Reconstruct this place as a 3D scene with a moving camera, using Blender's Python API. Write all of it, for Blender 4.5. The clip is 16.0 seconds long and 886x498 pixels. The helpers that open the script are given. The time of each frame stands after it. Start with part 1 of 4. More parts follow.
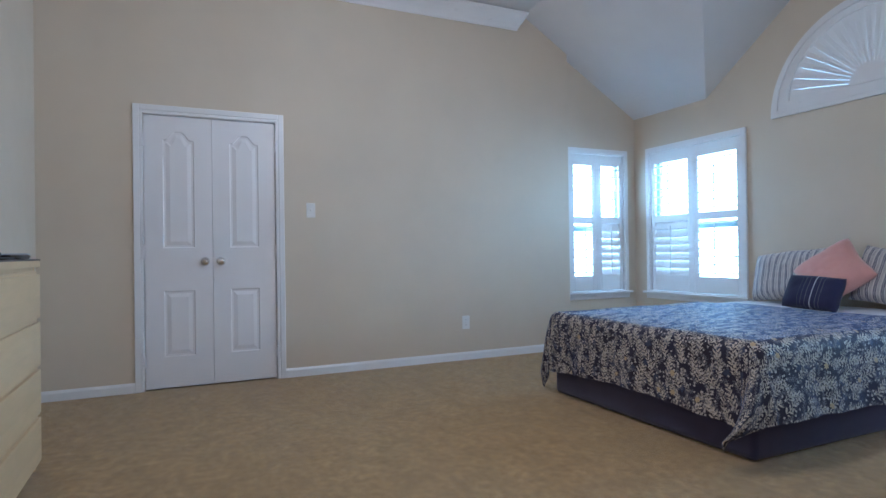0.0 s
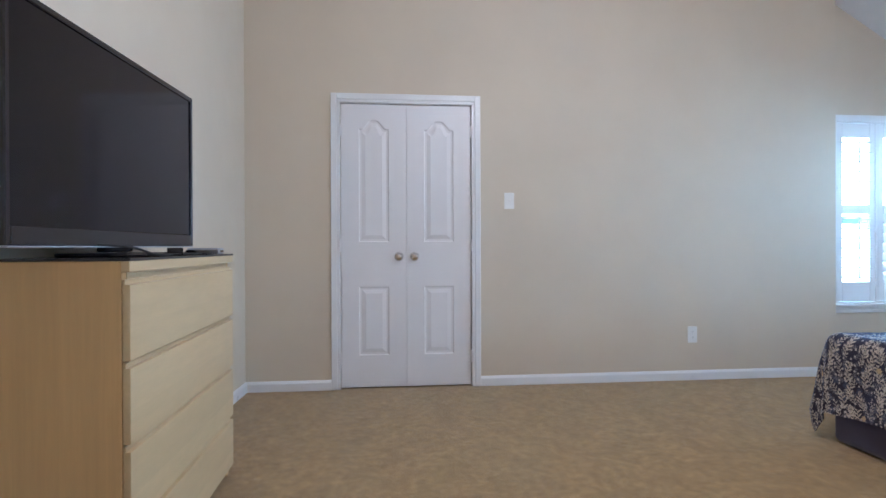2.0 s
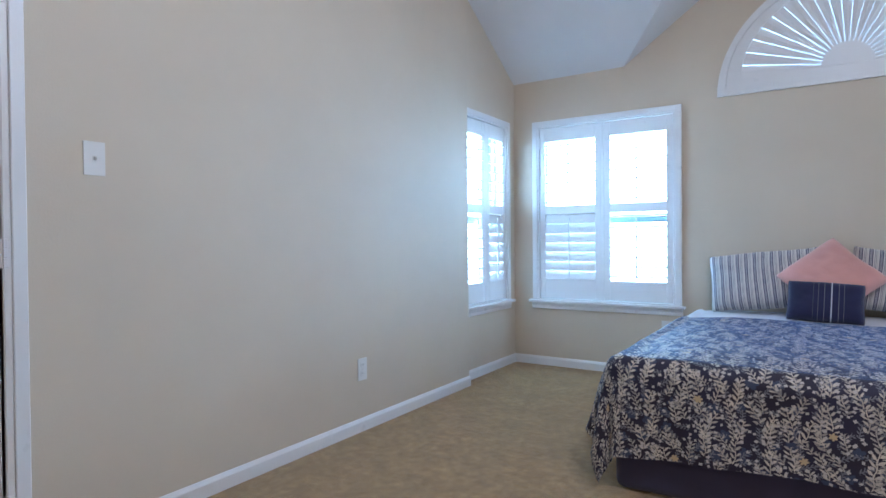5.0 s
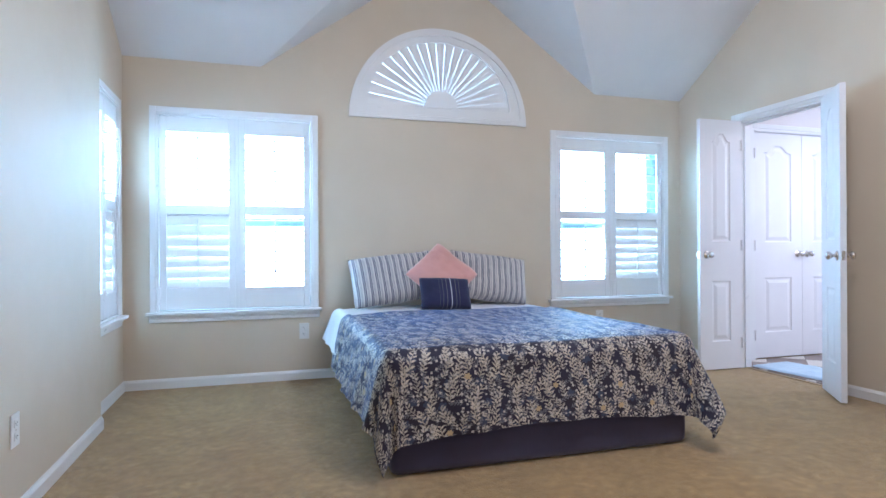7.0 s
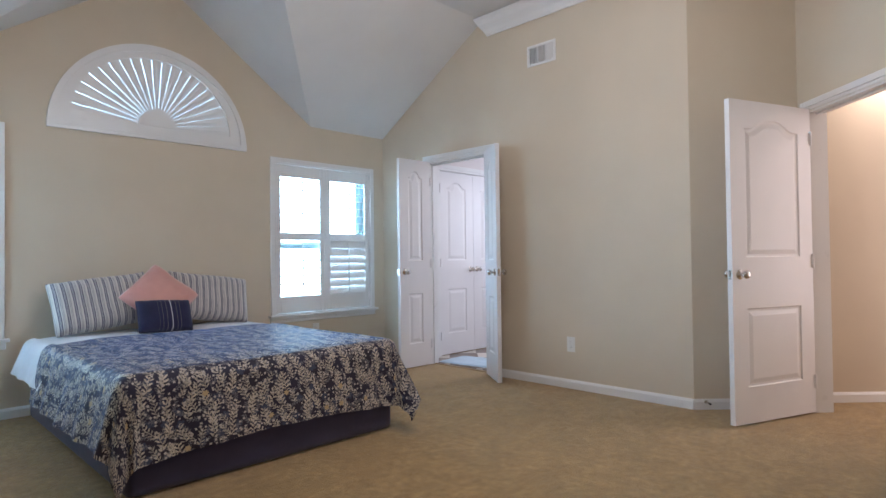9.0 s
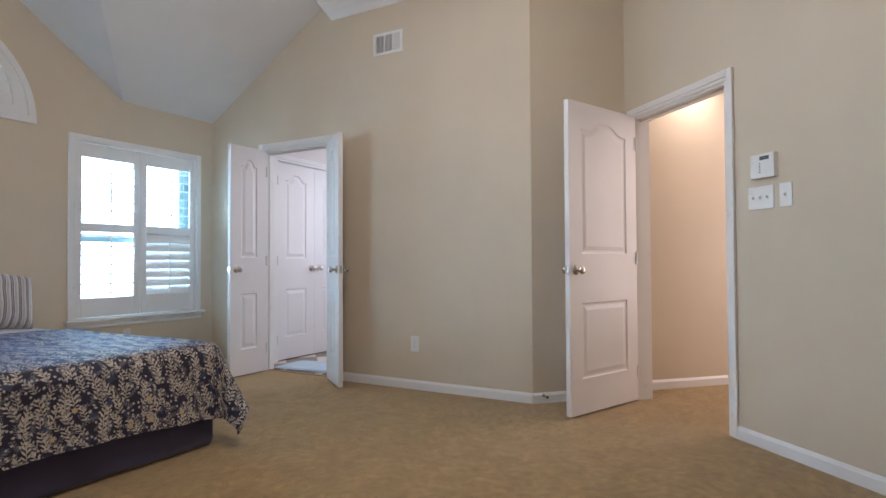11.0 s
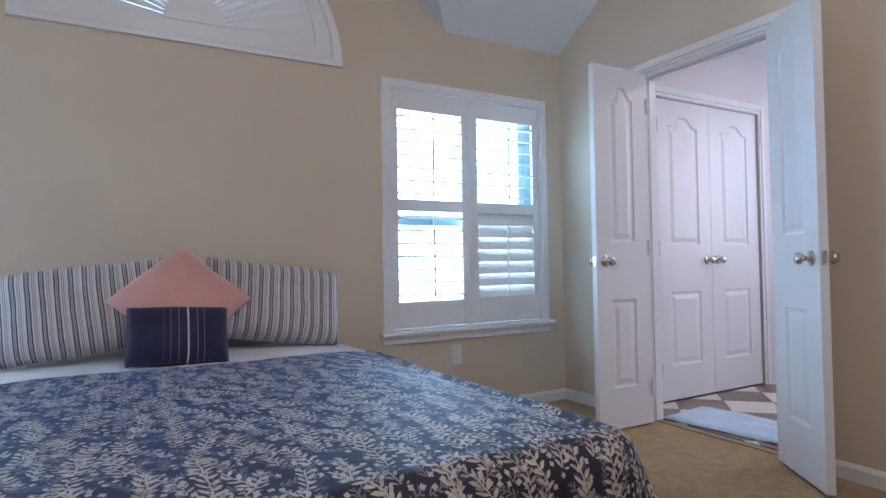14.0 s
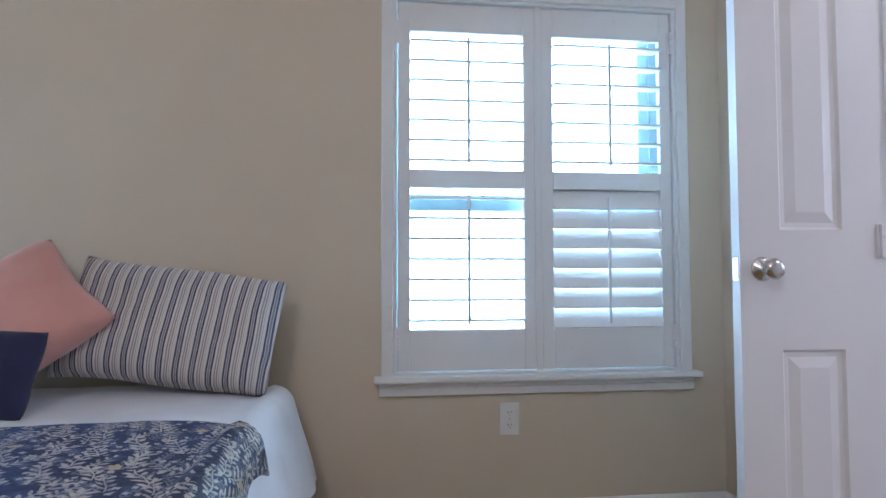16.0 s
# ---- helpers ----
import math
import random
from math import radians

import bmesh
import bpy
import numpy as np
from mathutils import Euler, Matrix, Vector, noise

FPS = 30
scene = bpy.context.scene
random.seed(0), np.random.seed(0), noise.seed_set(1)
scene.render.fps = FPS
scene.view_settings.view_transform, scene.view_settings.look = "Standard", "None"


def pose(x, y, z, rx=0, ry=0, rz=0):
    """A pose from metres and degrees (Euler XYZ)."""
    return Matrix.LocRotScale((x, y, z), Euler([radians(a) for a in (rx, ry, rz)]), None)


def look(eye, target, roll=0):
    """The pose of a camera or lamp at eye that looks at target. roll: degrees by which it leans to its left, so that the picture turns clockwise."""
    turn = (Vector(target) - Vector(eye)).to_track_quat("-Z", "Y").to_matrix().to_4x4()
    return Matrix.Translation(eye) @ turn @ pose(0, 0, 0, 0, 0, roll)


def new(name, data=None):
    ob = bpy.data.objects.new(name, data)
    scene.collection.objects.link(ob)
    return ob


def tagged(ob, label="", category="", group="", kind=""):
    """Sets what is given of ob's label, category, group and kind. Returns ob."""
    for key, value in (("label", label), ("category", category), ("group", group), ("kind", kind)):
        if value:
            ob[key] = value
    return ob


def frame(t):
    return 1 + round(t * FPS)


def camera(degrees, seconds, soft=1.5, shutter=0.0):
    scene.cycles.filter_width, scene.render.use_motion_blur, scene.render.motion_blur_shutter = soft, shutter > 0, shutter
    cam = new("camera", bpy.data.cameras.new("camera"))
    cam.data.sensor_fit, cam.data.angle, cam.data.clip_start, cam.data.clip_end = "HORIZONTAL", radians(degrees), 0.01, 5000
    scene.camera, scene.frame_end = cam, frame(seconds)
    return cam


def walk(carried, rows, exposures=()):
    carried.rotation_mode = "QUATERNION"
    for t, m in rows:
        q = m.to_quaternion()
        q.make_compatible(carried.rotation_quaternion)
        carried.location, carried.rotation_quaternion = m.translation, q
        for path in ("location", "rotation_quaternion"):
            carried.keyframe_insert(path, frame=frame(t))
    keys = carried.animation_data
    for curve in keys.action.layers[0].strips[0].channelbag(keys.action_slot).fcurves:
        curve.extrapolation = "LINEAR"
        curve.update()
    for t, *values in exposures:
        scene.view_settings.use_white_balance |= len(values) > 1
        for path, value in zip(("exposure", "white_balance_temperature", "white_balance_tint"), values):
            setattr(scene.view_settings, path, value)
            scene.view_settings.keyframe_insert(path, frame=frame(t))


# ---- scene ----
cam = camera(74.6, 16.0)
PATH = [
    (0, (4.767, -4.533, 0.99), (2.950, -3.697, 1.0), -0.8),
    (0.5, (4.67, -4.50, 1.03), (2.738, -3.985, 1.027), -0.6),
    (1, (4.582, -4.496, 1.027), (2.603, -4.21, 1.024), -0.4),
    (1.5, (4.431, -4.488, 1.026), (2.441, -4.285, 1.015), -0.0),
    (2, (4.175, -4.448, 1.01), (2.186, -4.240, 1.003), -0.2),
    (2.5, (3.903, -4.421, 0.983), (1.922, -4.146, 0.984), -0.3),
    (3, (3.612, -4.432, 0.97), (1.674, -3.939, 0.97), -0.1),
    (3.2, (3.49, -4.437, 0.972), (1.588, -3.818, 0.965), -0.1),
    (5.3, (1.901, -4.582, 1.048), (1.045, -2.775, 1.025), -0.4),
    (5.5, (1.756, -4.576, 1.047), (1.075, -2.695, 1.026), -0.3),
    (6, (1.381, -4.611, 1.039), (1.262, -2.615, 1.019), -0.2),
    (6.5, (1.082, -4.611, 0.995), (1.318, -2.625, 0.983), -0.2),
    (7, (0.886, -4.622, 0.996), (1.47, -2.709, 0.998), -0.3),
    (7.5, (0.639, -4.684, 1.051), (1.556, -2.907, 1.054), -0.4),
    (8, (0.544, -4.821, 1.066), (1.638, -3.146, 1.085), -0.4),
    (8.5, (0.535, -4.915, 1.057), (1.783, -3.352, 1.089), -0.6),
    (9, (0.56, -4.97, 1.063), (1.981, -3.563, 1.097), -0.7),
    (9.5, (0.604, -5.016, 1.069), (2.137, -3.732, 1.106), -0.7),
    (10, (0.65, -5.051, 1.049), (2.28, -3.893, 1.092), -0.7),
    (10.2, (0.656, -5.039, 1.042), (2.326, -3.939, 1.088), -0.6),
    (12.3, (1.128, -4.089, 0.942), (2.89, -3.145, 0.987), -0.2),
    (12.5, (1.204, -3.952, 0.945), (2.931, -2.944, 0.988), -0.2),
    (13, (1.414, -3.657, 0.927), (2.966, -2.396, 0.964), -0.1),
    (13.5, (1.622, -3.369, 0.958), (3.008, -1.927, 0.984), -0.2),
    (14, (1.927, -3.108, 0.947), (2.914, -1.369, 0.996), -0.9),
    (14.5, (2.205, -2.865, 0.905), (2.9, -0.992, 0.988), -0.7),
    (15, (2.571, -2.63, 0.966), (2.995, -0.677, 1.031), -0.4),
    (15.5, (2.924, -2.445, 0.99), (3.181, -0.463, 1.048), -0.2),
    (16, (3.272, -2.202, 0.933), (3.495, -0.217, 1.018), -0.1),
]
EXPOSURES = [(0, 0.45, 5050, 9), (1.0, 0.85, 5250, 10), (1.5, 1.0, 5350, 12), (2.5, 0.75, 5300, 12), (5.5, 0.85, 5120, 11), (6.5, 1.15, 5180, 11), (7.0, 1.18, 5300, 11), (7.5, 0.98, 5430, 12), (8.5, 0.68, 5750, 12), (10, 0.5, 6180, 12), (12.5, 0.52, 6020, 14), (13.5, 0.66, 5820, 16), (14.0, 0.4, 5760, 16), (14.5, 0.25, 5720, 16), (15.0, 0.48, 5690, 15), (16, 0.5, 5700, 14)]
walk(cam, [(t, look(eye, target, roll)) for t, eye, target, roll in PATH], EXPOSURES)

# ---- world, sun, lights ----
world = bpy.data.worlds.new("world")
scene.world = world
world.use_nodes = True
wt = world.node_tree
sky = wt.nodes.new("ShaderNodeTexSky")
sky.sky_type, sky.sun_disc = "NISHITA", False
sky.sun_elevation, sky.sun_rotation = radians(55), radians(170)
wt.nodes["Background"].inputs["Strength"].default_value = 0.15
wt.links.new(sky.outputs[0], wt.nodes["Background"].inputs[0])

sun = new("sun", bpy.data.lights.new("sun", "SUN"))
sun.data.energy, sun.data.angle, sun.data.color = 3.0, radians(0.5), (1.0, 0.95, 0.88)
sun.matrix_world = pose(0, 0, 20, 35, 0, 10)


def area(name, m, w, h, watts, colour):
    o = new(name, bpy.data.lights.new(name, "AREA"))
    o.data.shape, o.data.size, o.data.size_y = "RECTANGLE", w, h
    o.data.energy, o.data.color = watts, colour
    o.matrix_world = m
    return o


SKYBLUE = (0.50, 0.77, 1.0)
WINDOW_W = 43
area("window_light", pose(0.685, 0.2, 1.29, -90, 0, 0), 1.14, 1.44, WINDOW_W, SKYBLUE)
area("window_light", pose(3.895, 0.2, 1.29, -90, 0, 0), 1.14, 1.44, WINDOW_W, SKYBLUE)
area("window_light", pose(-0.27, -0.52, 1.29, 90, 0, -90), 0.78, 1.44, 36, SKYBLUE)
area("arch_light", pose(2.285, 0.2, 2.42, -90, 0, 0), 1.34, 0.7, 10, SKYBLUE)
area("bath_window_light", pose(7.1, -1.7, 1.6, 90, 0, 90), 1.2, 1.2, 16, (0.74, 0.84, 1.0))
# Added lamp without a fixture, brightens the bathroom from above
area("bath_fill_light", pose(5.7, -1.7, 2.42, 0, 0, 0), 0.5, 0.5, 8, (1.0, 0.88, 0.84))
area("hall_ceiling_light", pose(5.62, -4.45, 2.42, 0, 0, 45), 0.3, 0.3, 3.8, (1.0, 0.80, 0.70))
# Unseen fill lamp added at the hall's closed end to brighten it
area("hall_end_fill", pose(6.30, -5.76, 1.4, 90, 0, 45), 1.2, 1.9, 17, (1.0, 0.85, 0.82))
# Unseen warm fill lamp added below the ceiling; no fixture is built
lamp = new("bedroom_fill_light", bpy.data.lights.new("bedroom_fill_light", "POINT"))
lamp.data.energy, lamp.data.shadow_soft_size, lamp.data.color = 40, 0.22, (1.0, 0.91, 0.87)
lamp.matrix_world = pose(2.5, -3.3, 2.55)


# ---- materials ----
class Nodes:
    """A material's node tree, with short ways to add and join nodes."""

    def __init__(self, name, colour, rough, metal=0.0):
        self.mat = bpy.data.materials.new(name)
        self.mat.use_nodes = True
        self.tree = self.mat.node_tree
        self.bsdf = self.tree.nodes["Principled BSDF"]
        self.bsdf.inputs["Base Color"].default_value = (*colour, 1)
        self.bsdf.inputs["Roughness"].default_value = rough
        self.bsdf.inputs["Metallic"].default_value = metal
        self.coord = self.tree.nodes.new("ShaderNodeTexCoord")

    def put(self, socket, value):
        if isinstance(value, bpy.types.NodeSocket):
            self.tree.links.new(value, socket)
        else:
            socket.default_value = value

    def math(self, op, a, b=0.0, c=0.0):
        n = self.tree.nodes.new("ShaderNodeMath")
        n.operation = op
        for s, v in zip(n.inputs, (a, b, c)):
            self.put(s, v)
        return n.outputs[0]

    def vec(self, op, a, b=(0, 0, 0)):
        n = self.tree.nodes.new("ShaderNodeVectorMath")
        n.operation = op
        self.put(n.inputs[0], a)
        if op == "SCALE":
            self.put(n.inputs[3], b)
        else:
            self.put(n.inputs[1], b)
        return n.outputs["Value"] if op in ("LENGTH", "DOT_PRODUCT") else n.outputs["Vector"]

    def noise(self, scale, detail=3.0, rough=0.55, vector=None):
        n = self.tree.nodes.new("ShaderNodeTexNoise")
        n.inputs["Scale"].default_value, n.inputs["Detail"].default_value, n.inputs["Roughness"].default_value = scale, detail, rough
        self.put(n.inputs["Vector"], vector or self.coord.outputs["Object"])
        return n.outputs["Fac"]

    def ramp(self, fac, lo, hi, a=0.0, b=1.0):
        n = self.tree.nodes.new("ShaderNodeMapRange")
        for k, v in zip(range(5), (fac, lo, hi, a, b)):
            self.put(n.inputs[k], v)
        return n.outputs[0]

    def mix(self, fac, a, b, kind="MIX"):
        n = self.tree.nodes.new("ShaderNodeMix")
        n.data_type, n.blend_type = "RGBA", kind
        self.put(n.inputs[0], fac)
        for k, v in ((6, a), (7, b)):
            self.put(n.inputs[k], (*v, 1) if isinstance(v, tuple) else v)
        return n.outputs[2]

    def bump(self, height, strength, distance=0.01):
        n = self.tree.nodes.new("ShaderNodeBump")
        n.inputs["Strength"].default_value, n.inputs["Distance"].default_value = strength, distance
        self.put(n.inputs["Height"], height)
        self.tree.links.new(n.outputs[0], self.bsdf.inputs["Normal"])

    def colour(self, value):
        self.put(self.bsdf.inputs["Base Color"], value)

    def split(self, vector):
        n = self.tree.nodes.new("ShaderNodeSeparateXYZ")
        self.put(n.inputs[0], vector)
        return n.outputs

    def join(self, x, y, z=0.0):
        n = self.tree.nodes.new("ShaderNodeCombineXYZ")
        for s, v in zip(n.inputs, (x, y, z)):
            self.put(s, v)
        return n.outputs[0]

    def voronoi(self, scale, vector, jitter=1.0):
        n = self.tree.nodes.new("ShaderNodeTexVoronoi")
        n.voronoi_dimensions = "2D"
        n.inputs["Scale"].default_value, n.inputs["Randomness"].default_value = scale, jitter
        self.put(n.inputs["Vector"], vector)
        return n.outputs


def painted(name, colour, rough, grain, fine, strength):
    n = Nodes(name, colour, rough)
    blot = n.noise(1.3, 4)
    dark = tuple(c * 0.93 for c in colour)
    n.colour(n.mix(n.ramp(blot, 0.35, 0.7), dark, colour))
    n.put(n.bsdf.inputs["Roughness"], n.ramp(n.noise(9, 3), 0.3, 0.7, rough - 0.06, rough + 0.06))
    n.bump(n.math("ADD", n.noise(grain, 3), n.math("MULTIPLY", n.noise(fine, 2), 0.4)), strength, 0.002)
    return n.mat


WALL = painted("wall_paint_greige", (0.64, 0.55, 0.425), 0.62, 110, 320, 0.22)
BATHWALL = painted("wall_paint_pale", (0.74, 0.68, 0.66), 0.6, 110, 320, 0.2)
CEIL = painted("ceiling_paint_white", (0.76, 0.76, 0.76), 0.85, 70, 240, 0.35)
TRIM = painted("trim_paint_white", (0.80, 0.79, 0.78), 0.33, 18, 150, 0.05)
DOORPAINT = painted("door_paint_white", (0.79, 0.77, 0.77), 0.38, 30, 220, 0.06)
PLATE = painted("switch_plastic_white", (0.78, 0.77, 0.74), 0.3, 40, 200, 0.02)


def carpet():
    n = Nodes("carpet_tan", (0.3, 0.22, 0.13), 0.96)
    n.bsdf.inputs["Specular IOR Level"].default_value = 0.15
    n.bsdf.inputs["Sheen Weight"].default_value = 0.25
    n.bsdf.inputs["Sheen Roughness"].default_value = 0.5
    fine, tuft = n.noise(230, 3), n.noise(48, 7, 0.85)
    clump, patch, wide = n.noise(24, 6, 0.7), n.noise(6.5, 6, 0.65), n.noise(1.5, 3)
    c = n.mix(n.ramp(tuft, 0.32, 0.68), (0.130, 0.073, 0.022), (0.72, 0.485, 0.205))
    c = n.mix(n.ramp(fine, 0.35, 0.65, 0.0, 0.3), c, (0.60, 0.41, 0.19))
    c = n.mix(n.ramp(clump, 0.42, 0.66, 0.0, 0.60), c, (0.170, 0.104, 0.036))
    c = n.mix(n.ramp(patch, 0.42, 0.66, 0.0, 0.52), c, (0.24, 0.155, 0.060))
    c = n.mix(n.ramp(wide, 0.4, 0.65, 0.0, 0.18), c, (0.32, 0.215, 0.088))
    n.colour(c)
    n.bump(n.math("ADD", n.math("MULTIPLY", tuft, 1.2), n.math("ADD", fine, n.math("MULTIPLY", clump, 0.8))), 0.6, 0.010)
    return n.mat


CARPET = carpet()


def leaf_chevrons(n, uv, scale, turn, seed, jitter, width, period, reach):
    """Sprigs: in each cell a stem with pairs of slanting leaves along it."""
    off = n.vec("ADD", uv, (seed, seed * 1.7, 0))
    v = n.voronoi(scale, off, jitter)
    local = n.vec("SUBTRACT", n.vec("SCALE", off, scale), n.vec("SCALE", v["Position"], scale))
    local = n.vec("SCALE", n.vec("SUBTRACT", off, v["Position"]), 1.0)
    rnd = n.split(v["Color"])
    angle = n.math("MULTIPLY", n.math("SUBTRACT", rnd[0], 0.5), turn)
    xy = n.split(local)
    ca, sa = n.math("COSINE", angle), n.math("SINE", angle)
    x = n.math("SUBTRACT", n.math("MULTIPLY", xy[0], ca), n.math("MULTIPLY", xy[1], sa))
    y = n.math("ADD", n.math("MULTIPLY", xy[0], sa), n.math("MULTIPLY", xy[1], ca))
    x = n.math("ADD", x, n.math("MULTIPLY", n.math("SINE", n.math("MULTIPLY", y, 38.0)), 0.007))
    ax = n.math("ABSOLUTE", x)
    side = n.math("MULTIPLY", n.math("SIGN", x), period * 0.25)
    k = n.math("FRACT", n.math("DIVIDE", n.math("ADD", n.math("SUBTRACT", y, n.math("MULTIPLY", ax, 0.8)), side), period))
    along = n.math("DIVIDE", n.math("SUBTRACT", ax, width * 0.55), width * 0.5)
    belly = n.math("SUBTRACT", 1.0, n.math("MULTIPLY", along, along))
    leaf = n.math("LESS_THAN", n.math("ABSOLUTE", n.math("SUBTRACT", k, 0.5)), n.math("MULTIPLY", belly, 0.25))
    stem = n.math("LESS_THAN", ax, 0.0022)
    inside = n.math("LESS_THAN", n.math("ABSOLUTE", y), reach)
    return n.math("MULTIPLY", n.math("MAXIMUM", leaf, stem), inside), rnd


def blossoms(n, uv, scale, seed, size, petals, share):
    off = n.vec("ADD", uv, (seed, -seed, 0))
    v = n.voronoi(scale, off, 0.9)
    local = n.vec("SUBTRACT", off, v["Position"])
    xy, rnd = n.split(local), n.split(v["Color"])
    ang = n.math("ADD", n.math("ARCTAN2", xy[1], xy[0]), n.math("MULTIPLY", rnd[1], 6.0))
    edge = n.math("MULTIPLY", n.math("ADD", 0.62, n.math("MULTIPLY", n.math("ABSOLUTE", n.math("COSINE", n.math("MULTIPLY", ang, petals / 2))), 0.5)), size)
    return n.math("MULTIPLY", n.math("LESS_THAN", n.vec("LENGTH", local), edge), n.math("LESS_THAN", rnd[0], share))


def coverlet_print():
    n = Nodes("coverlet_botanical_print", (0.03, 0.03, 0.08), 0.6)
    # Sheen tinted blue to paint in cool window glare across the top
    n.bsdf.inputs["Sheen Weight"].default_value = 0.26
    n.bsdf.inputs["Sheen Roughness"].default_value = 0.3
    n.bsdf.inputs["Sheen Tint"].default_value = (0.06, 0.33, 1.0, 1)
    uv = n.vec("SCALE", n.coord.outputs["UV"], 1.3)
    wob = n.noise(9, 2, 0.5, uv)
    warp = n.vec("ADD", uv, n.join(n.math("MULTIPLY", wob, 0.035), n.math("MULTIPLY", n.noise(7, 2, 0.5, n.vec("ADD", uv, (3, 9, 0))), 0.035)))
    ground = n.mix(n.ramp(n.noise(3, 3, 0.5, uv), 0.35, 0.65), (0.007, 0.004, 0.017), (0.008, 0.008, 0.034))
    c = n.mix(n.math("MULTIPLY", blossoms(n, warp, 9, 2.3, 0.026, 5, 0.6), 0.8), ground, (0.035, 0.048, 0.095))
    s1, r1 = leaf_chevrons(n, warp, 7.5, 1.1, 1.1, 0.9, 0.027, 0.030, 0.070)
    s2, r2 = leaf_chevrons(n, warp, 9.0, 1.3, 5.7, 0.95, 0.022, 0.024, 0.056)
    s3, r3 = leaf_chevrons(n, warp, 13.0, 3.0, 9.2, 1.0, 0.015, 0.017, 0.04)
    c = n.mix(n.math("MULTIPLY", s3, 0.9), c, (0.17, 0.165, 0.18))
    tone = n.ramp(n.noise(16, 3, 0.6, uv), 0.35, 0.62)
    c = n.mix(s2, c, n.mix(tone, (0.22, 0.20, 0.185), (0.48, 0.425, 0.35)))
    c = n.mix(s1, c, n.mix(tone, (0.32, 0.285, 0.245), (0.57, 0.50, 0.40)))
    c = n.mix(blossoms(n, warp, 34, 4.1, 0.0080, 4, 0.45), c, (0.45, 0.41, 0.37))
    c = n.mix(blossoms(n, warp, 9.0, 7.7, 0.019, 6, 0.14), c, (0.46, 0.34, 0.19))
    n.colour(c)
    n.bump(n.math("ADD", n.noise(28, 4, 0.6, uv), n.math("MULTIPLY", n.noise(500, 2, 0.5, uv), 0.3)), 0.5, 0.006)
    return n.mat


COVERLET = coverlet_print()


def cloth(name, colour, rough=0.85, sheen=0.3, weave=420):
    n = Nodes(name, colour, rough)
    n.bsdf.inputs["Sheen Weight"].default_value = sheen
    n.colour(n.mix(n.ramp(n.noise(5, 4), 0.35, 0.7), tuple(c * 0.86 for c in colour), colour))
    n.bump(n.math("ADD", n.noise(14, 4), n.math("MULTIPLY", n.noise(weave, 2), 0.35)), 0.4, 0.006)
    return n.mat


LINING = cloth("coverlet_lining_navy", (0.010, 0.010, 0.032))
BASE = cloth("bed_base_fabric_navy", (0.046, 0.042, 0.088), 0.9, 0.2)
SHEET = cloth("cotton_white", (0.74, 0.76, 0.80), 0.8, 0.2)
PINK = cloth("cotton_dusty_pink", (0.66, 0.33, 0.28), 0.85, 0.4)
NAVY = cloth("cotton_navy", (0.014, 0.016, 0.060), 0.85, 0.15)
MAT = cloth("bath_mat_pale_blue", (0.50, 0.66, 0.80), 0.95, 0.4, 140)


def striped(name, ground, lines, pitch, rough=0.85):
    """Cloth with lines across x: each line is (place in the pitch, half width, colour)."""
    n = Nodes(name, ground, rough)
    n.bsdf.inputs["Sheen Weight"].default_value = 0.2
    x = n.split(n.coord.outputs["Object"])[0]
    x = n.math("ADD", x, n.math("MULTIPLY", n.noise(6, 2), 0.012))
    k = n.math("FRACT", n.math("ADD", n.math("DIVIDE", x, pitch), 50.0))
    c = n.mix(n.ramp(n.noise(5, 3), 0.35, 0.7), tuple(v * 0.9 for v in ground), ground)
    for place, half, col in lines:
        c = n.mix(n.math("LESS_THAN", n.math("ABSOLUTE", n.math("SUBTRACT", k, place)), half), c, col)
    n.colour(c)
    n.bump(n.math("ADD", n.noise(12, 4), n.math("MULTIPLY", n.noise(420, 2), 0.3)), 0.45, 0.007)
    return n.mat


TICKING = striped("pillowcase_ticking_stripe", (0.66, 0.62, 0.58), [(0.16, 0.055, (0.07, 0.07, 0.12)), (0.30, 0.055, (0.24, 0.23, 0.27)), (0.44, 0.055, (0.06, 0.06, 0.11)), (0.66, 0.040, (0.30, 0.28, 0.29)), (0.80, 0.040, (0.30, 0.28, 0.29)), (0.93, 0.02, (0.42, 0.39, 0.37))], 0.050)


def cushion_lines():
    n = Nodes("cushion_navy_woven_lines", (0.014, 0.016, 0.060), 0.85)
    n.bsdf.inputs["Sheen Weight"].default_value = 0.12
    x = n.split(n.coord.outputs["Object"])[0]
    c = n.mix(n.ramp(n.noise(5, 3), 0.35, 0.7), (0.010, 0.011, 0.045), (0.017, 0.019, 0.068))
    for place, half, col in ((0.03, 0.0032, (0.50, 0.50, 0.55)), (-0.005, 0.0016, (0.16, 0.15, 0.17)), (0.065, 0.0016, (0.16, 0.15, 0.17)), (-0.035, 0.0014, (0.13, 0.12, 0.14)), (0.09, 0.0014, (0.13, 0.12, 0.14)), (-0.06, 0.0012, (0.08, 0.08, 0.10))):
        c = n.mix(n.math("LESS_THAN", n.math("ABSOLUTE", n.math("SUBTRACT", x, place)), half), c, col)
    n.colour(c)
    n.bump(n.noise(420, 2), 0.3, 0.003)
    return n.mat


NAVYLINES = cushion_lines()


